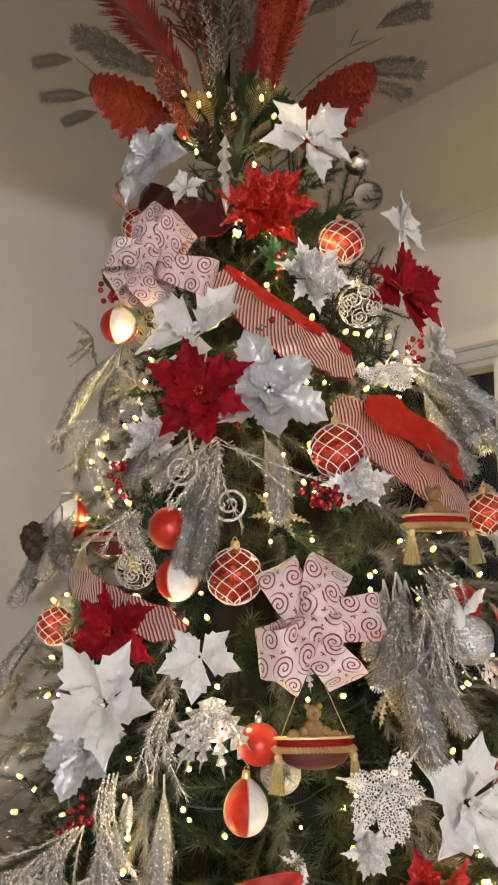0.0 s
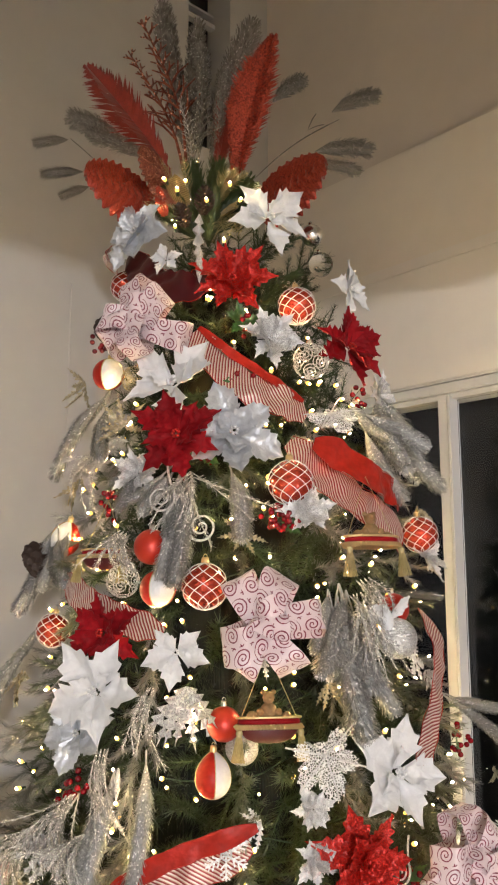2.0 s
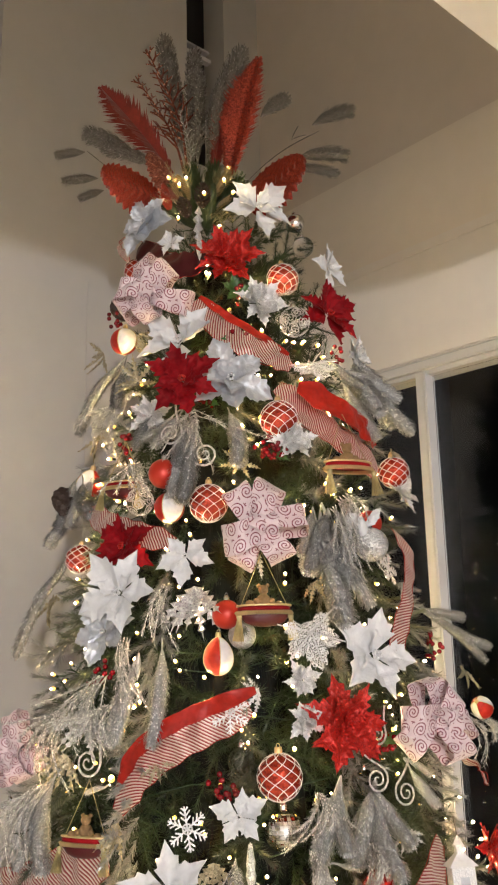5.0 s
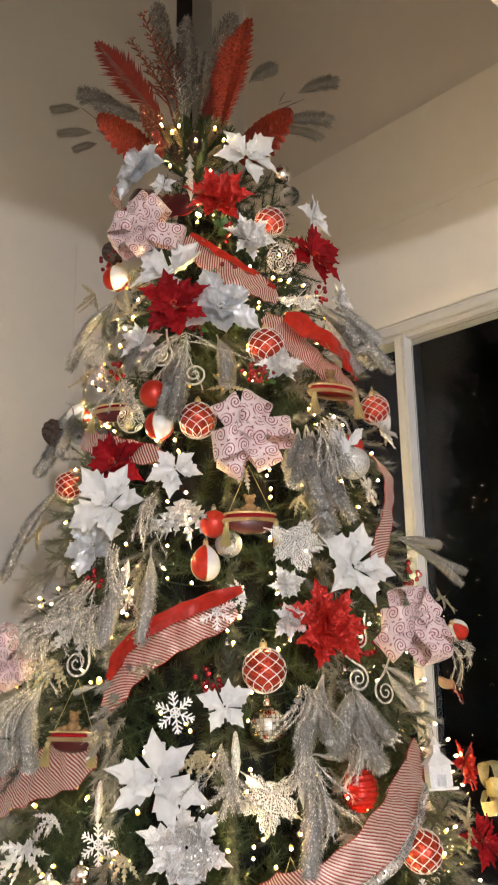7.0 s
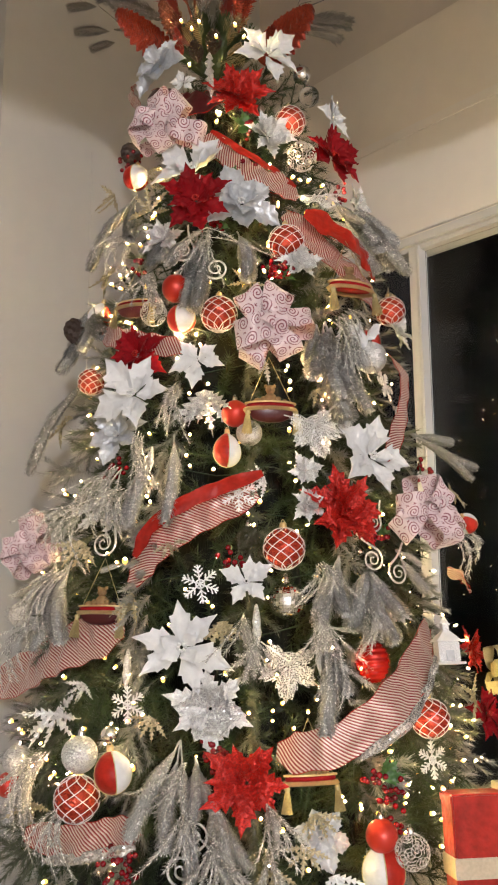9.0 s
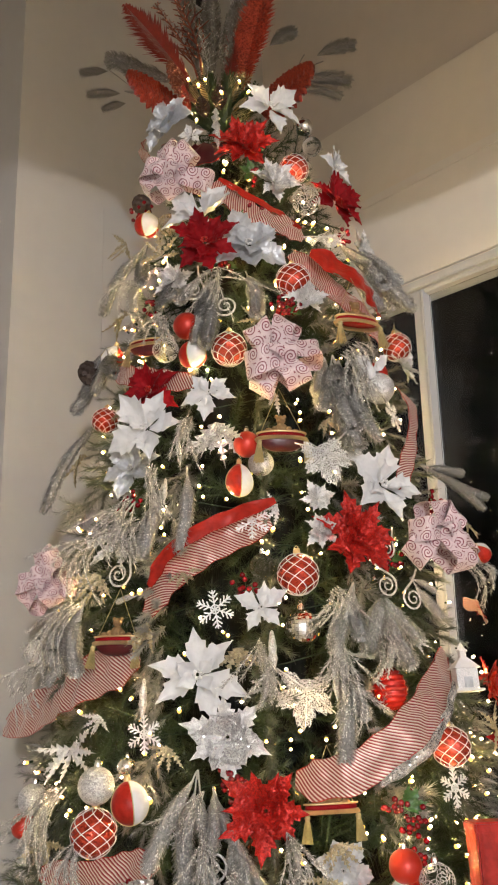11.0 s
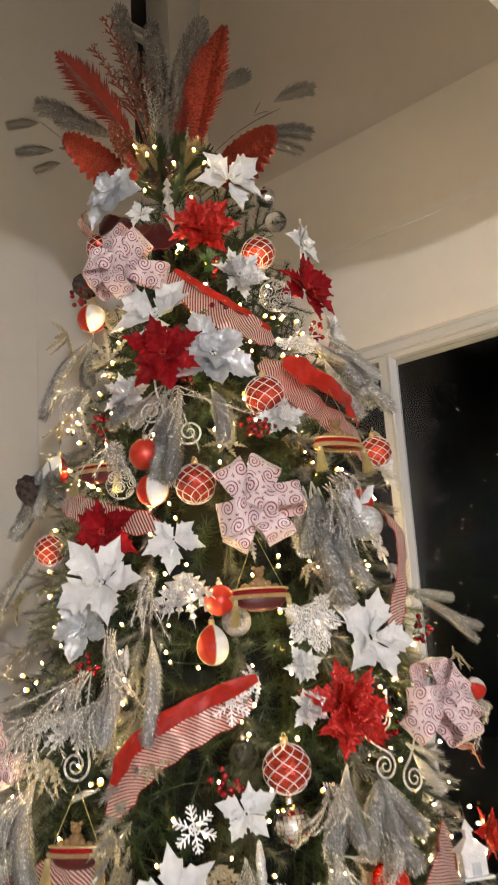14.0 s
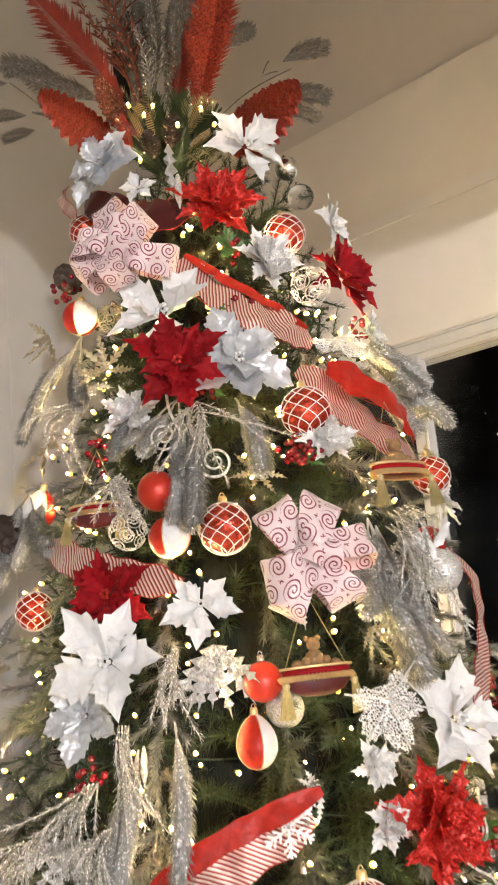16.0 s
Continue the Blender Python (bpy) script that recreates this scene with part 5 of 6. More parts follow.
spray((-5.0, 0.529, 0.019), [(-0.1, 0.382, 0.072), (-2.3, 0.378, 0.061), (1.7, 0.398, 0.062)], 0.3, "silver")
spray((43.1, 1.025, 0.047), [(46.4, 0.991, 0.089), (45.3, 0.923, 0.088)], 0.32, "silver")
spray((-51.9, 0.559, -0.015), [(-53.0, 0.356, 0.014), (-46.2, 0.419, 0.019)], 0.22, "silver")
spray((-9.2, 0.486, 0.016), [(-6.2, 0.383, 0.077)], 0.3, "silver")
spray((27.6, 1.6, 0.04), [(21.9, 1.483, 0.077), (26.1, 1.462, 0.09)], 0.3, "silver")
spray((-28.1, 0.993, 0.002), [(-32.6, 0.98, 0.028)], 0.3, "silver")

# wire scrolls and thin stems
curl(-16.1, 1.784, 0.061, 0.060, 30)
curl(-5.0, 1.725, 0.07, 0.065, -20, -1)
curl(-32.1, 1.043, 0.037, 0.064, 20)
curl(36.6, 0.971, 0.096, 0.057, -60, -1)
curl(-8.8, 0.401, 0.075, 0.069, 20)
curl(-6.9, 0.461, 0.068, 0.067, -30, -1)
curl(31.1, 1.002, 0.08, 0.057, 60)
curl(33.4, 1.089, 0.074, 0.048, 0)
tinsel(-33.0, 1.196, 0.028, 0.150, 10, -25, 70)
tinsel(-44.4, 1.134, 0.009, 0.168, 14, -30, 80)
tinsel(-8.0, 1.829, 0.047, 0.160, 12, 10, 130)
tinsel(30.2, 1.555, 0.072, 0.170, 12, 0, 60)
tinsel(-3.7, 0.457, 0.06, 0.145, 16, 5, 70)
tinsel(-41.7, 0.578, 0.011, 0.192, 14, -35, 40)
tinsel(17.7, 0.808, 0.065, 0.135, 10, 10, 50)
tinsel(1.5, 0.882, 0.064, 0.121, 10, -10, 40)
tinsel(74.1, 1.085, 0.098, 0.141, 8, 40, 40)
tinsel(-49.5, 1.892, -0.014, 0.143, 10, -40, 90)
tinsel(17.5, 0.99, 0.065, 0.114, 10, 0, 60)
tinsel(-25.1, 1.304, 0.025, 0.191, 8, 10, 30)
tinsel(-15.3, 1.416, 0.021, 0.124, 8, -20, 60)
tinsel(-47.2, 0.981, 0.008, 0.193, 14, -35, 40)

# the larger fairy lights that shine between the ornaments
bulb(-2.4, 2.066, 0, 1.35)
bulb(33.0, 2.056, 0.022, 1.05)
bulb(37.7, 2.057, 0.025, 1.05)
bulb(18.3, 2.036, 0.015, 1.05)
bulb(7.2, 2.226, 0.007, 1.05)
bulb(-7.5, 2.263, -0.003, 1.05)
bulb(23.5, 1.825, 0.018, 1.27)
bulb(35.8, 1.83, 0.024, 1.5)
bulb(14.3, 1.822, 0.012, 1.05)
bulb(3.8, 1.664, 0.005, 1.2)
bulb(-20.0, 1.545, -0.012, 1.42)
bulb(-10.6, 1.539, -0.006, 1.05)
bulb(-26.1, 1.314, -0.016, 0.98)
bulb(-6.2, 1.323, -0.003, 0.98)
bulb(-14.4, 1.505, -0.009, 1.05)
bulb(17.1, 1.419, 0.015, 1.12)
bulb(52.4, 1.584, 0.03, 1.2)
bulb(35.7, 1.664, 0.024, 0.98)
bulb(25.8, 1.583, 0.019, 1.05)
bulb(-29.5, 1.003, -0.019, 1.72)
bulb(-13.3, 1.252, -0.006, 1.05)
bulb(-24.5, 1.199, -0.018, 1.05)
bulb(6.7, 1.137, 0.007, 1.27)
bulb(15.7, 1.066, 0.013, 1.27)
bulb(5.0, 1.082, 0.005, 1.05)
bulb(3.7, 1.108, 0.005, 1.05)
bulb(-37.4, 0.813, -0.025, 1.5)
bulb(-40.1, 0.803, -0.028, 1.05)
bulb(-32.5, 0.785, -0.023, 1.05)
bulb(-28.6, 0.765, -0.019, 1.05)
bulb(-44.1, 0.775, -0.031, 1.2)
bulb(-21.6, 0.559, -0.016, 1.42)
bulb(-36.0, 0.44, -0.025, 1.5)
bulb(-11.9, 0.522, -0.007, 1.2)
bulb(-23.4, 0.378, -0.014, 1.35)
bulb(8.6, 0.449, 0.008, 1.42)
bulb(55.7, 0.599, 0.031, 1.42)
bulb(33.2, 0.557, 0.023, 1.12)
bulb(47.6, 0.479, 0.029, 1.12)
bulb(32.1, 0.964, 0.023, 1.05)
bulb(28.1, 0.462, 0.02, 1.05)
bulb(24.5, 0.382, 0.019, 1.35)
bulb(0.4, 0.743, 0.003, 1.05)
bulb(-2.0, 0.759, 0, 1.05)
bulb(-25.3, 0.517, -0.018, 0.98)
bulb(-54.5, 0.521, -0.036, 1.05)
bulb(-41.5, 1.972, -0.029, 1.12)
bulb(-76.1, 1.951, -0.041, 1.05)
bulb(-49.3, 1.889, -0.034, 1.05)
bulb(-76.4, 1.885, -0.043, 1.2)
bulb(-76.5, 1.848, -0.044, 1.2)
bulb(-71.1, 1.713, -0.043, 1.05)
bulb(-48.0, 1.653, -0.033, 1.05)
bulb(28.6, 1.412, 0.022, 1.05)
bulb(40.4, 1.318, 0.027, 1.05)
bulb(74.8, 1.271, 0.07, 1.05)
bulb(50.4, 1.221, 0.031, 1.05)
bulb(-18.4, 1.146, -0.011, 1.05)
bulb(-39.2, 0.605, -0.027, 1.05)
bulb(-35.8, 0.627, -0.024, 1.05)
bulb(15.0, 0.677, 0.014, 1.05)
bulb(9.7, 0.695, 0.01, 1.05)
bulb(60.3, 0.641, 0.033, 1.05)
bulb(60.4, 0.514, 0.034, 1.05)
bulb(-1.9, 0.359, 0.001, 1.27)
bulb(-41.5, 0.306, -0.027, 1.27)
bulb(1.1, 0.4, 0.003, 1.05)
bulb(-6.5, 2.257, -0.003, 1.27)
bulb(7.3, 2.229, 0.007, 1.2)
bulb(8.8, 2.209, 0.008, 1.05)
bulb(-1.2, 2.062, 0.002, 1.42)
bulb(18.5, 2.079, 0.014, 1.2)
bulb(29.2, 2.056, 0.02, 1.12)
bulb(38.4, 2.063, 0.026, 1.12)
bulb(46.9, 2.063, 0.029, 1.12)
bulb(48.5, 2.029, 0.029, 1.05)
bulb(35.7, 1.839, 0.024, 1.65)
bulb(14.6, 1.834, 0.012, 1.42)
bulb(4.4, 1.703, 0.004, 1.12)
bulb(-30.0, 1.569, -0.021, 1.42)
bulb(-18.9, 1.577, -0.012, 1.5)
bulb(-18.4, 1.507, -0.012, 1.2)
bulb(-44.7, 1.643, -0.031, 1.12)
bulb(26.2, 1.607, 0.019, 1.2)
bulb(17.6, 1.441, 0.014, 1.05)
bulb(-6.1, 1.364, -0.001, 1.12)
bulb(-7.4, 1.341, -0.004, 0.98)
bulb(-43.3, 1.902, -0.03, 1.12)
bulb(-43.1, 1.965, -0.03, 1.12)
bulb(-40.1, 2.018, -0.028, 1.12)
bulb(-75.9, 2.001, -0.045, 1.12)
bulb(-47.6, 1.941, -0.033, 0.9)
bulb(14.8, 1.949, 0.014, 1.05)
bulb(20.0, 1.95, 0.017, 0.9)
bulb(-34.5, 2.479, -0.023, 1.05)
bulb(75.4, 1.6, 0.048, 1.12)
bulb(50.0, 1.417, 0.029, 0.98)

# roses and gold bow beside the tree's edge
bow(73.2, 0.709, 0.135, 0.142, turn=0, cloth=GOLD_CLOTH, word="gold ribbon bow with loose tails")
poinsettia(58.0, 0.635, 0.123, 0.130, "velvet", 20)
frond(53.2, 0.678, 0.12, 0.094, "champagne", 90, 5, 160)

# smaller picks in the gaps
frond(9.6, 1.487, 0.029, 0.097, "silver", 120, 5, 130)
frond(24.5, 1.42, 0.037, 0.084, "champagne", 200, 5, 130)
frond(3.9, 0.791, 0.024, 0.085, "silver", 150, 5, 130)
frond(39.2, 0.885, 0.045, 0.080, "silver", 190, 5, 130)
frond(-15.8, 1.044, 0.012, 0.078, "champagne", 200, 5, 130)
frond(-35.8, 0.726, -0.005, 0.077, "silver", 160, 5, 130)
frond(14.5, 0.482, 0.031, 0.094, "champagne", 190, 5, 130)
frond(-17.0, 0.667, 0.01, 0.085, "champagne", 150, 5, 130)
frond(26.2, 0.695, 0.039, 0.075, "silver", 170, 5, 130)
frond(4.0, 2.089, 0.026, 0.077, "champagne", 60, 5, 130)
frond(24.9, 1.922, 0.039, 0.091, "champagne", 180, 5, 130)
frond(-47.3, 1.941, -0.013, 0.095, "silver", 190, 5, 130)
frond(73.8, 1.784, 0.102, 0.083, "champagne", 160, 5, 130)
frond(7.9, 1.186, 0.03, 0.078, "white", 100, 5, 130)
frond(61.4, 1.421, 0.052, 0.077, "silver", 180, 5, 130)
frond(73.0, 1.195, 0.138, 0.093, "champagne", 140, 5, 130)
frond(-47.7, 0.457, -0.011, 0.116, "champagne", 200, 5, 130)
frond(-7.2, 0.55, 0.018, 0.082, "silver", 190, 5, 130)
frond(5.9, 0.384, 0.028, 0.102, "champagne", 180, 5, 130)
tinsel(-25.1, 1.712, 0.044, 0.102, 10, -20, 50)
tinsel(32.6, 1.618, 0.083, 0.115, 10, 10, 50)
tinsel(3.6, 0.835, 0.066, 0.097, 10, 0, 50)
tinsel(26.3, 0.89, 0.08, 0.113, 10, 0, 50)
tinsel(-8.8, 0.591, 0.056, 0.127, 10, -20, 50)
tinsel(4.5, 0.436, 0.065, 0.111, 10, 10, 50)
tinsel(-31.1, 0.495, 0.04, 0.132, 10, -30, 50)
tinsel(-26.2, 1.163, 0.042, 0.106, 10, -30, 50)
tinsel(-56.6, 0.844, 0.022, 0.167, 10, -35, 50)
spray((30.1, 1.591, 0.04), [(26.2, 1.457, 0.099), (22.3, 1.465, 0.088), (26.6, 1.33, 0.109), (24.8, 1.498, 0.099)], 0.4, "silver")
spray((74.9, 2.093, 0.061), [(73.2, 1.855, 0.129), (55.2, 1.853, 0.112)], 0.45, "silver")
bulb(-24.5, 2.599, -0.096, 1.12)
bulb(-68.9, 2.648, -0.074, 0.83)
bulb(-65.8, 2.614, -0.109, 0.68)
bulb(36.5, 2.586, -0.056, 0.83)
bulb(13.9, 2.254, -0.069, 1.12)
bulb(-11.7, 2.29, -0.087, 1.27)
bulb(9.9, 2.247, -0.072, 1.2)
bulb(28.9, 2.01, -0.06, 1.12)
bulb(-61.1, 2.721, -0.096, 0.75)
bulb(0.2, 2.406, 0.013, 0.98)
bulb(9.7, 2.209, 0.02, 1.2)
bulb(-31.7, 2.122, -0.011, 1.2)
bulb(-21.3, 2.155, -0.004, 1.05)
bulb(31.2, 1.986, 0.033, 1.2)
bulb(32.0, 1.943, 0.032, 1.12)
bulb(2.6, 1.742, 0.014, 1.05)
bulb(44.8, 1.651, 0.039, 1.12)
bulb(-57.8, 1.77, -0.028, 1.12)
bulb(-36.9, 1.735, -0.015, 1.12)
bulb(-20.0, 2.039, -0.001, 1.05)
bulb(51.4, 2.016, 0.04, 1.05)
bulb(57.5, 1.98, 0.042, 1.05)
tinsel(-30.7, 1.222, 0.028, 0.163, 10, -20, 80)
frond(-33.8, 1.141, 0.027, 0.162, "silver", 165, 7, 130)
tinsel(28.3, 1.59, 0.102, 0.155, 9, 0, 60)
tinsel(-8.3, 0.512, 0.076, 0.124, 10, 0, 60)
tinsel(4.9, 0.515, 0.055, 0.137, 14, 20, 60)
frond(-40.2, 1.048, 0.022, 0.123, "champagne", 160, 6, 120)
tinsel(14.7, 0.892, 0.084, 0.147, 16, 10, 40)
spray((32.9, 1.598, 0.044), [(22.1, 1.446, 0.107), (25.6, 1.362, 0.109), (31.4, 1.413, 0.102)], 0.4, "silver")
spray((-51.9, 0.996, -0.015), [(-54.2, 0.846, 0.033), (-42.0, 0.812, 0.041)], 0.34, "silver")
spray((-26.6, 1.873, 0.002), [(-27.7, 1.762, 0.051), (-36.5, 1.819, 0.025)], 0.36, "grey")
spray((-11.0, 1.837, 0.015), [(-7.6, 1.614, 0.076), (-12.5, 1.692, 0.064)], 0.38, "grey")
spray((-75.3, 1.751, 0.018), [(-75.1, 1.644, 0.034), (-75.2, 1.576, 0.035), (-53.2, 1.616, 0.024)], 0.36, "grey")
spray((-7.8, 0.593, 0.016), [(-5.9, 0.494, 0.087), (-4.1, 0.503, 0.078)], 0.36, "silver")
bulb(17.1, 0.7, 0.013, 0.98)
bulb(33.8, 0.692, 0.021, 0.98)
bulb(24.5, 0.476, 0.018, 1.05)
bulb(42.3, 0.437, 0.027, 1.12)
bulb(68.6, 0.552, 0.034, 1.05)
bulb(2.7, 0.677, 0.004, 0.98)
bulb(4.6, 0.472, 0.006, 1.05)
bulb(20.6, 0.504, 0.016, 0.98)
bulb(12.9, 0.374, 0.012, 1.2)
bulb(35.7, 0.484, 0.023, 0.98)
bulb(45.9, 0.738, 0.028, 0.9)
bulb(33.0, 0.58, 0.022, 1.12)
bulb(11.8, 0.643, 0.009, 0.98)
bulb(21.8, 0.569, 0.016, 0.9)
bulb(47.7, 0.377, 0.03, 0.9)
bulb(6.6, 0.783, 0.008, 0.9)
bulb(28.5, 0.757, 0.02, 0.9)
bulb(19.7, 0.965, 0.014, 0.98)
bulb(42.4, 0.991, 0.027, 0.9)
bulb(8.7, 0.978, 0.01, 0.9)
bulb(-17.4, 0.769, -0.011, 0.98)
bulb(-20.4, 0.651, -0.014, 0.98)

# lights at the foot of the topper
bulb(7.9, 2.500, 0.054, 1.1)
bulb(-22.2, 2.530, 0.068, 1.1)
bulb(-18.1, 2.550, 0.070, 1.1)
bulb(3.2, 2.545, 0.050, 1.1)
bulb(-8.1, 2.500, 0.052, 1.1)
bulb(-28.3, 2.560, 0.079, 1.1)

# ---- the topper ----
topper = thing("tree_topper", Matrix.Translation((-0.03, 1.72, 2.5)), "tree topper spray of red feathers, leaves and frosted twigs", "tree topper")
TOP_FUR = frosted("frosted_taupe", (0.27, 0.255, 0.235), (0.12, 0.112, 0.1), (0.8, 0.78, 0.74), 0.03, 160)
FEATHER = material("red_feather", (0.36, 0.026, 0.016), 0.5, scale=80, vary=0.25, sheen=0.3, random_tone=0.15)
FEATHER_GLIT = glitter("red_orange_leaf_glitter", (0.5, 0.075, 0.045), (0.15, 0.016, 0.011), 110, 0.4, 0.32, 0.5)


def feather_mesh(width, mat, lean, seed, n=210):
    """A feather of unit length along +y: a shaft and two rows of barbs."""
    v, f = [], []
    local = random.Random(seed)
    shaft = [Vector((lean * (i / 10) ** 2, i / 10, 0.05 * math.sin(i * 0.3))) for i in range(11)]
    tube(v, f, shaft, 0.009, 5, 0.7)
    for i in range(n):
        u = 0.05 + 0.94 * i / n
        k = min(int(u * 10), 9)
        b = shaft[k].lerp(shaft[k + 1], u * 10 - k)
        w = width * min(1, 0.25 + 2.2 * u) * min(1.0, 2.2 * (1.03 - u)) ** 0.8
        for s in (-1, 1):
            ln = w * local.uniform(0.8, 1.12)
            tip = b + Vector((s * ln * 0.75, ln * 0.62, local.uniform(-0.25, 0.25) * ln))
            e = Vector((0, 0.009, 0))
            q = len(v)
            v += [b - e, b + e, b.lerp(tip, 0.6) + e * 0.9 + Vector((0, 0, 0.02)), tip, b.lerp(tip, 0.6) - e * 0.9 + Vector((0, 0, 0.02))]
            f.append((q, q + 4, q + 3, q + 2, q + 1))
    return mesh_of("feather", v, f, mat, smooth=False)


def ribbed_leaf(width, mat):
    """A broad leaf of unit length along +y with pleats between its ribs."""
    v, f = [], []
    nu, nv = 60, 14
    for i in range(nu + 1):
        u = i / nu
        w = width * math.sin(math.pi * min(0.995, 0.06 + 0.94 * u ** 0.8)) ** 0.6 * (1 + 0.018 * math.sin(u * 2 * math.pi * 9))
        for j in range(nv + 1):
            s = 2 * j / nv - 1
            pleat = math.sin((u - 0.3 * abs(s)) * 2 * math.pi * 9)
            v.append(Vector((s * w, u + 0.12 * abs(s) * w, 0.1 * pleat * abs(s) ** 0.5 * (1 - 0.6 * abs(s) ** 3) - 0.12 * abs(s) * w + 0.1 * u * u)))
    for i in range(nu):
        for j in range(nv):
            a = i * (nv + 1) + j
            f.append((a, a + 1, a + nv + 2, a + nv + 1))
    return mesh_of("leaf", v, f, mat)


def twig_mesh(mat, seed):
    """A twig of unit length along +y with short side twigs."""
    v, f = [], []
    local = random.Random(seed)
    tube(v, f, [Vector((0.05 * math.sin(i * 0.5), i / 8, 0)) for i in range(9)], 0.012, 5, 0.6)
    for i in range(22):
        u = 0.25 + 0.74 * i / 22
        b = Vector((0.05 * math.sin(u * 4), u, 0))
        s = 1 if i % 2 else -1
        d = Vector((s * local.uniform(0.5, 0.9), local.uniform(0.7, 1), local.uniform(-0.5, 0.5))).normalized() * local.uniform(0.1, 0.2) * (1.25 - u)
        tube(v, f, [b, b + d * 0.6, b + d * 0.8 + Vector((0, d.length * 0.4, 0))], 0.009, 5, 0.4)
        tube(v, f, [b + d * 0.6, b + d + Vector((s * d.length * 0.3, 0, 0))], 0.007, 4, 0.4)
    return mesh_of("twig", v, f, mat)


def top_piece(name, me, a, b, spin=0.0, label=""):
    """A piece of the topper that reaches from a to b."""
    a, b = Vector(a), Vector(b)
    d = b - a
    y = d.normalized()
    z = Vector((0, -1, 0.2))
    z = (z - y * z.dot(y)).normalized()
    m = Matrix((y.cross(z), y, z)).transposed().to_4x4() @ pose(0, 0, 0, 0, spin, 0)
    m.translation = a - topper.matrix_basis.translation
    put(name, me, topper, m @ Matrix.Scale(d.length, 4), label)


top_piece("feather", feather_mesh(0.26, FEATHER, 0.06, 1), (-0.13, 1.7, 2.668), (-0.354, 1.62, 2.896), 15, "large red feather")
top_piece("feather", feather_mesh(0.21, FEATHER_GLIT, 0.1, 2), (0.039, 1.7, 2.633), (0.103, 1.6, 2.988), -10, "large red glittered feather")
top_piece("feather", feather_mesh(0.2, FEATHER, -0.05, 3), (-0.01, 1.74, 2.686), (0.032, 1.75, 2.948), 25)
top_piece("leaf", ribbed_leaf(0.52, FEATHER_GLIT), (-0.166, 1.66, 2.565), (-0.329, 1.55, 2.571), 10, "broad red glittered leaf")
top_piece("leaf", ribbed_leaf(0.44, FEATHER_GLIT), (0.09, 1.66, 2.546), (0.266, 1.55, 2.606), -12, "broad red glittered leaf")
top_piece("leaf", ribbed_leaf(0.3, COPPER), (-0.117, 1.68, 2.585), (-0.207, 1.62, 2.682), 20, "copper glittered leaf")
top_piece("leaf", ribbed_leaf(0.24, COPPER), (-0.104, 1.62, 2.55), (-0.171, 1.55, 2.535), 0)
top_piece("twig", twig_mesh(COPPER, 4), (-0.091, 1.75, 2.692), (-0.2, 1.74, 3.13), 0, "copper glittered twig")
top_piece("twig", twig_mesh(COPPER, 5), (-0.099, 1.75, 2.692), (-0.243, 1.78, 3.059), 20)
top_piece("twig", twig_mesh(TOP_FUR, 6), (-0.087, 1.7, 2.651), (-0.038, 1.68, 2.958), 0, "silver glittered twig")
top_piece("twig", twig_mesh(SILVER_FUR, 7), (-0.076, 1.66, 2.632), (-0.095, 1.6, 2.812), 0)
top_piece("plume", plume_mesh(0.06, TOP_FUR, 0.13), (-0.086, 1.8, 2.734), (-0.203, 1.86, 3.263), 0, "frosted grey fir finger")
top_piece("plume", plume_mesh(0.05, TOP_FUR, 0.12), (-0.078, 1.8, 2.733), (-0.089, 1.84, 3.202), 0)
top_piece("plume", plume_mesh(-0.05, TOP_FUR, 0.15), (-0.059, 1.76, 2.731), (-0.038, 1.78, 3.083), 0)
top_piece("plume", plume_mesh(0.08, TOP_FUR, 0.17), (-0.028, 1.78, 2.723), (0.053, 1.8, 3.176), 0)
top_piece("plume", plume_mesh(0.03, TOP_FUR, 0.17), (-0.018, 1.74, 2.72), (0.008, 1.74, 2.995), 0)
top_piece("plume", plume_mesh(0.08, TOP_FUR, 0.405, 420), (-0.422, 1.82, 2.815), (-0.509, 1.8, 2.788), 0)
top_piece("plume", plume_mesh(0.08, TOP_FUR, 0.041, 420), (-0.337, 1.82, 2.747), (-0.422, 1.82, 2.815), 0)
top_piece("plume", plume_mesh(0.08, TOP_FUR, 0.351, 420), (-0.276, 1.85, 2.841), (-0.44, 1.9, 2.919), 0)
top_piece("plume", plume_mesh(0.08, TOP_FUR, 0.27, 420), (-0.185, 1.8, 2.752), (-0.38, 1.86, 2.848), 0)
top_piece("plume", plume_mesh(0.08, TOP_FUR, 0.351, 420), (-0.375, 1.8, 2.711), (-0.48, 1.78, 2.686), 0)
top_piece("plume", plume_mesh(0.08, TOP_FUR, 0.405, 420), (-0.354, 1.78, 2.658), (-0.422, 1.76, 2.616), 0)
top_piece("plume", plume_mesh(0.08, TOP_FUR, 0.068, 420), (-0.18, 1.76, 2.647), (-0.367, 1.8, 2.711), 0)
top_piece("plume", plume_mesh(0.08, TOP_FUR, 0.378, 420), (0.15, 1.9, 2.985), (0.233, 1.95, 3.094), 0)
top_piece("plume", plume_mesh(0.08, TOP_FUR, 0.324, 420), (0.329, 1.95, 2.985), (0.466, 2.0, 3.083), 0)
top_piece("plume", plume_mesh(0.08, TOP_FUR, 0.016, 420), (0.078, 1.9, 2.726), (0.329, 1.95, 2.985), 0)
top_piece("plume", plume_mesh(0.08, TOP_FUR, 0.324, 420), (0.266, 1.86, 2.808), (0.431, 1.92, 2.863), 0)
top_piece("plume", plume_mesh(0.08, TOP_FUR, 0.243, 420), (0.23, 1.84, 2.758), (0.397, 1.9, 2.785), 0)
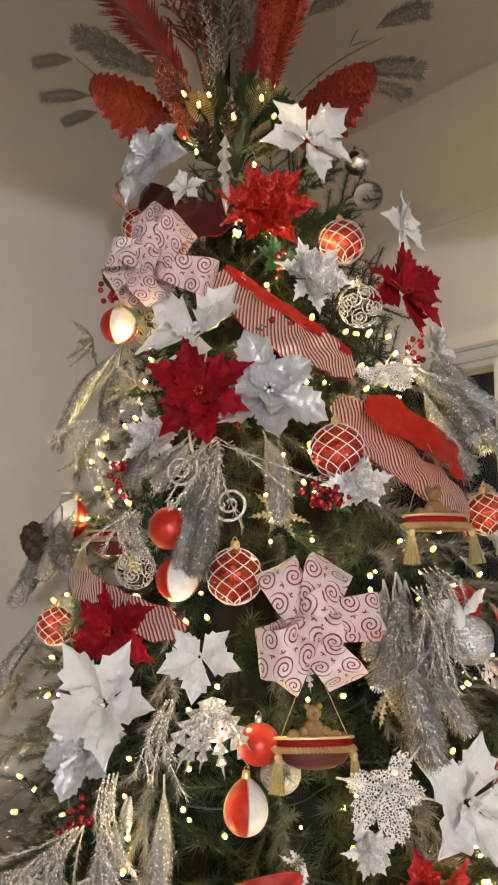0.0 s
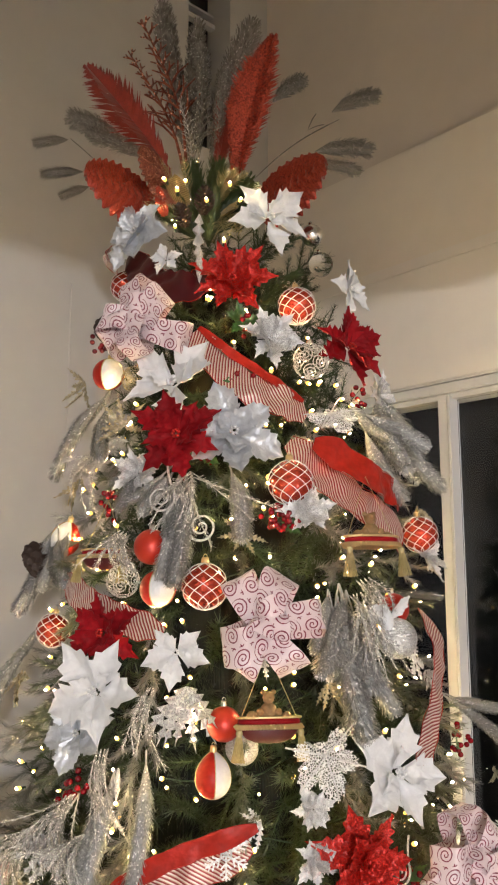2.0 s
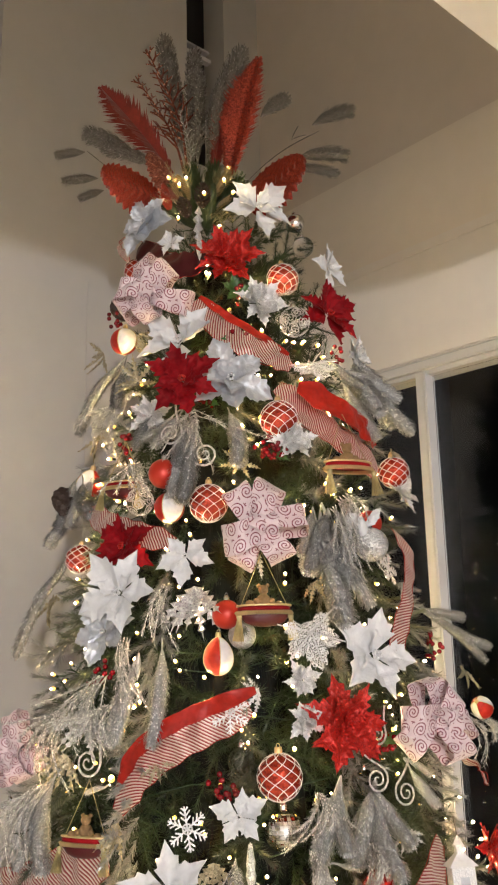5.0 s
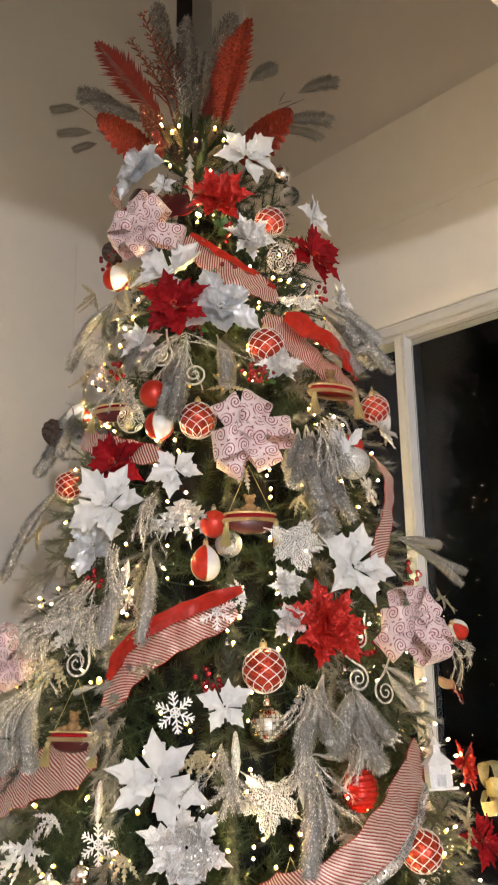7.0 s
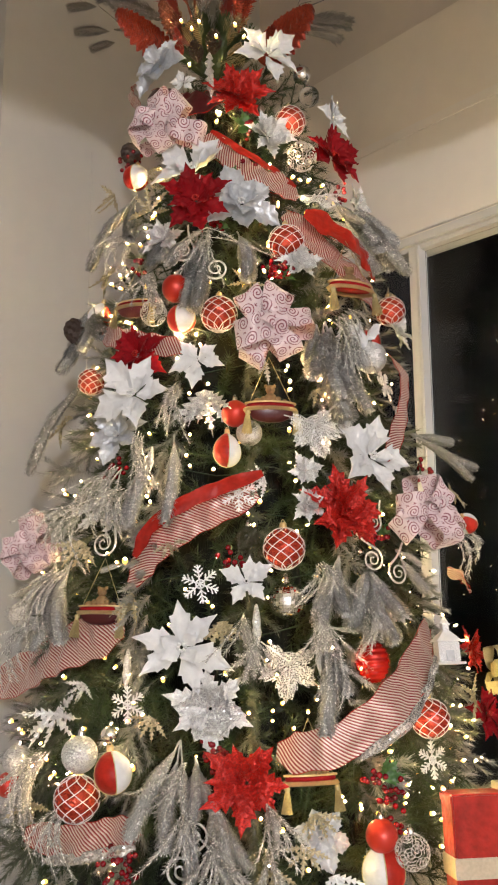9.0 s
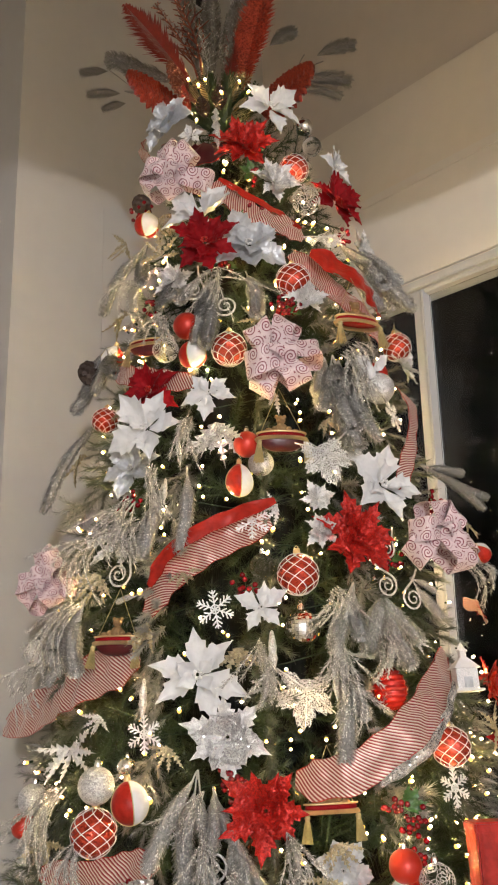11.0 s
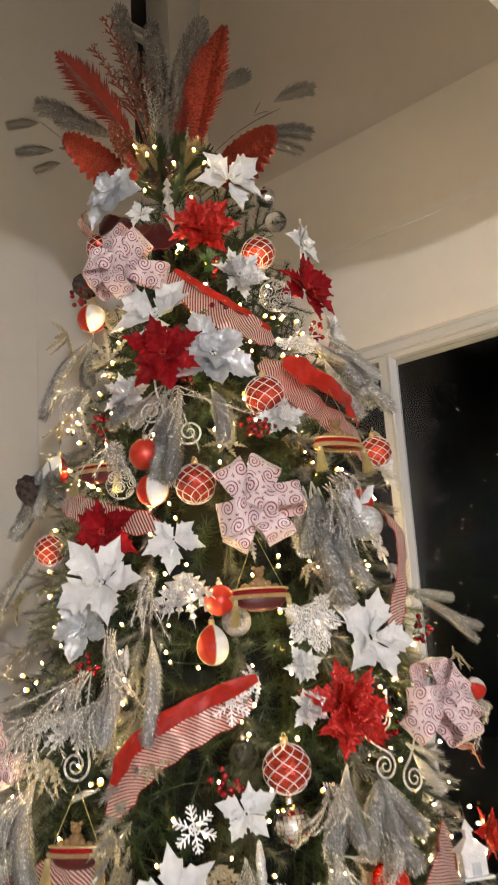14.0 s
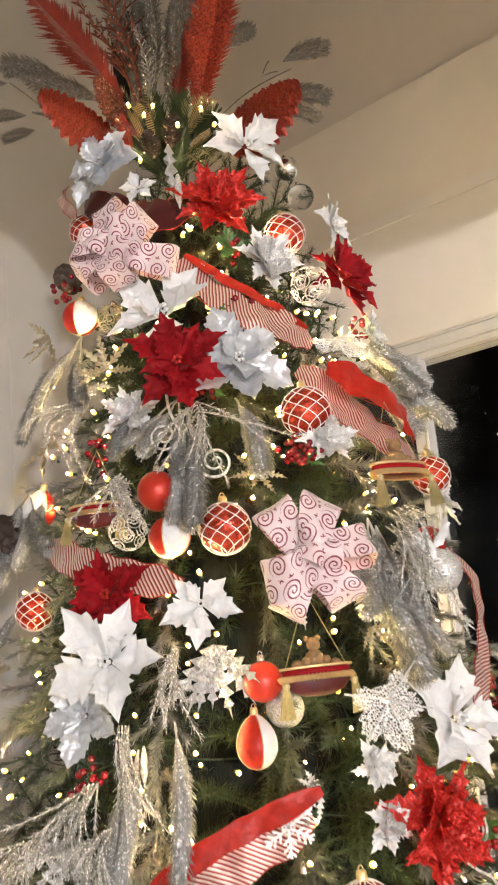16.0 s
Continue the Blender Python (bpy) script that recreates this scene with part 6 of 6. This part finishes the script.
top_piece("plume", plume_mesh(0.08, TOP_FUR, 0.081, 420), (0.25, 1.9, 2.897), (0.271, 1.9, 2.952), 0)
top_piece("plume", plume_mesh(0.08, TOP_FUR, 0.081, 420), (0.25, 1.9, 2.897), (0.297, 1.9, 2.92), 0)
top_piece("plume", plume_mesh(0.08, TOP_FUR, 0.027, 420), (0.111, 1.82, 2.671), (0.283, 1.86, 2.808), 0)
top_piece("fern_leaf", feather_mesh(0.3, GOLD_CLOTH, 0.2, 8, 20), (-0.084, 1.66, 2.559), (-0.163, 1.55, 2.481), 0)
top_piece("fern_leaf", feather_mesh(0.3, GOLD_CLOTH, 0.2, 8, 20), (-0.092, 1.66, 2.568), (-0.149, 1.55, 2.596), 0)
top_piece("fern_leaf", feather_mesh(0.3, GOLD_CLOTH, 0.2, 8, 20), (0.001, 1.66, 2.566), (0.063, 1.55, 2.609), 0)
top_piece("fern_leaf", feather_mesh(0.3, GOLD_CLOTH, 0.2, 8, 20), (-0.007, 1.66, 2.559), (0.027, 1.55, 2.617), 0)
top_piece("fern_leaf", feather_mesh(0.3, GOLD_CLOTH, 0.2, 8, 20), (-0.076, 1.66, 2.567), (-0.105, 1.55, 2.611), 0)
top_piece("fern_leaf", feather_mesh(0.3, GOLD_CLOTH, 0.2, 8, 20), (0.0, 1.66, 2.534), (0.077, 1.55, 2.441), 0)
top_piece("fern_leaf", feather_mesh(0.3, GOLD_CLOTH, 0.2, 8, 20), (-0.015, 1.66, 2.518), (0.047, 1.55, 2.418), 0)
GOLD_STRIPE = uv_stripes("gold_striped_ribbon", ((0.0, (0.55, 0.4, 0.16)), (0.55, (0.03, 0.025, 0.015))), 0.007, 0.3, 0.35, 0.5)


def loop_mesh(width, depth):
    """A ribbon loop of unit length along +y, UV in metres of the finished piece."""
    pts, sides, widths = [], [], []
    for i in range(25):
        t = 2 * math.pi * i / 24
        pts.append(Vector((0.06 * math.sin(t), 0.5 - 0.5 * math.cos(t), depth * math.sin(t))))
        sides.append(Vector((1, 0, 0.3 * math.sin(t / 2))).normalized())
        widths.append(width * (0.3 + 0.7 * math.sin(t / 2) ** 0.8))
    me = strip(pts, sides, widths, GOLD_STRIPE, "loop")
    for d in me.uv_layers[0].data:
        d.uv *= 0.11
    return me


for a, b, spin in (((-0.08, 1.62, 2.53), (-0.12, 1.57, 2.58), 20), ((0.0, 1.62, 2.545), (0.04, 1.57, 2.6), -20), ((0.005, 1.61, 2.505), (0.045, 1.56, 2.51), 15)):
    top_piece("loop", loop_mesh(0.34, 0.16), a, b, spin, "gold and black striped ribbon loop")


def cone_mesh():
    """A pinecone of unit length along +y, of overlapping scales."""
    v, f = [], []
    for i in range(60):
        u = i / 60
        t = i * 2.39996
        r = 0.34 * math.sin(math.pi * (0.12 + 0.83 * u)) ** 0.8
        o, side = Vector((math.cos(t), 0, math.sin(t))), Vector((-math.sin(t), 0, math.cos(t)))
        c = Vector((0, u, 0)) + o * r * 0.55
        q = len(v)
        v += [c - side * 0.05, c + side * 0.05, c + o * r * 0.6 + side * 0.1 + Vector((0, 0.1, 0)), c + o * r * 0.75 + Vector((0, 0.16, 0)), c + o * r * 0.6 - side * 0.1 + Vector((0, 0.1, 0)), c + o * r * 0.5 + Vector((0, 0.02, 0))]
        f += [(q, q + 1, q + 2, q + 3, q + 4), (q, q + 5, q + 1), (q + 1, q + 5, q + 2), (q + 2, q + 5, q + 3), (q + 3, q + 5, q + 4), (q + 4, q + 5, q)]
    tube(v, f, [Vector((0, k / 6, 0)) for k in range(7)], 0.12, 8)
    return mesh_of("pinecone", v, f, CONE, smooth=False)


for a, b in (((-0.04, 1.7, 2.5), (-0.14, 1.66, 2.6)), ((-0.04, 1.7, 2.52), (-0.08, 1.66, 2.66)), ((-0.03, 1.7, 2.52), (-0.01, 1.66, 2.67)), ((-0.02, 1.7, 2.5), (0.07, 1.66, 2.63)), ((-0.02, 1.68, 2.48), (0.08, 1.62, 2.54)), ((-0.05, 1.68, 2.47), (-0.15, 1.62, 2.52)), ((-0.03, 1.68, 2.45), (-0.02, 1.6, 2.57))):
    top_piece("green_sprig", plume_mesh(0.06, NEEDLE, 0.42, 420), a, b, 0, "dark green needle sprig")
top_piece("pinecone", cone_mesh(), (-0.04, 1.6, 2.5), (-0.035, 1.56, 2.548), 0, "dark brown pinecone")
top_piece("pinecone", cone_mesh(), (-0.08, 1.58, 2.46), (-0.095, 1.54, 2.495), 0, "dark brown pinecone")
top_piece("leaf", ribbed_leaf(0.22, FEATHER_GLIT), (-0.132, 1.6, 2.495), (-0.153, 1.55, 2.55), 20)
top_piece("twig", twig_mesh(BARK, 9), (-0.056, 1.7, 2.471), (-0.063, 1.7, 2.668), 0)
top_piece("fern_leaf", petal_mesh("silver_fern", 1.0, 0.085, "fern", -0.1, 0.3, SILVER_GLIT), (-0.049, 1.58, 2.493), (-0.05, 1.52, 2.326), 0, "silver glittered hanging leaf")


def gift_box():
    ob = thing("gift_box", pose(0.63, 1.16, 0, -6, 0, 4), "flat red wrapped gift box with cream ribbon on the floor", "gift box")
    put("box", from_bm("box", block(-0.17, 0.17, -0.035, 0.035, 0.004, 0.5, bevel=0.004), RED_SATIN), ob)
    put("lid", from_bm("lid", block(-0.172, 0.172, -0.037, 0.037, 0.49, 0.512, bevel=0.004), RED_SATIN), ob)
    put("ribbon", from_bm("ribbon", join_blocks((-0.173, 0.173, -0.038, 0.038, 0.35, 0.39), (-0.05, -0.01, -0.043, 0.043, 0.004, 0.527), bevel=0.001), CREAM), ob, label="cream ribbon")


CREAM = material("cream_ribbon", (0.66, 0.55, 0.4), 0.45, 0.2, scale=150, vary=0.15)
gift_box()
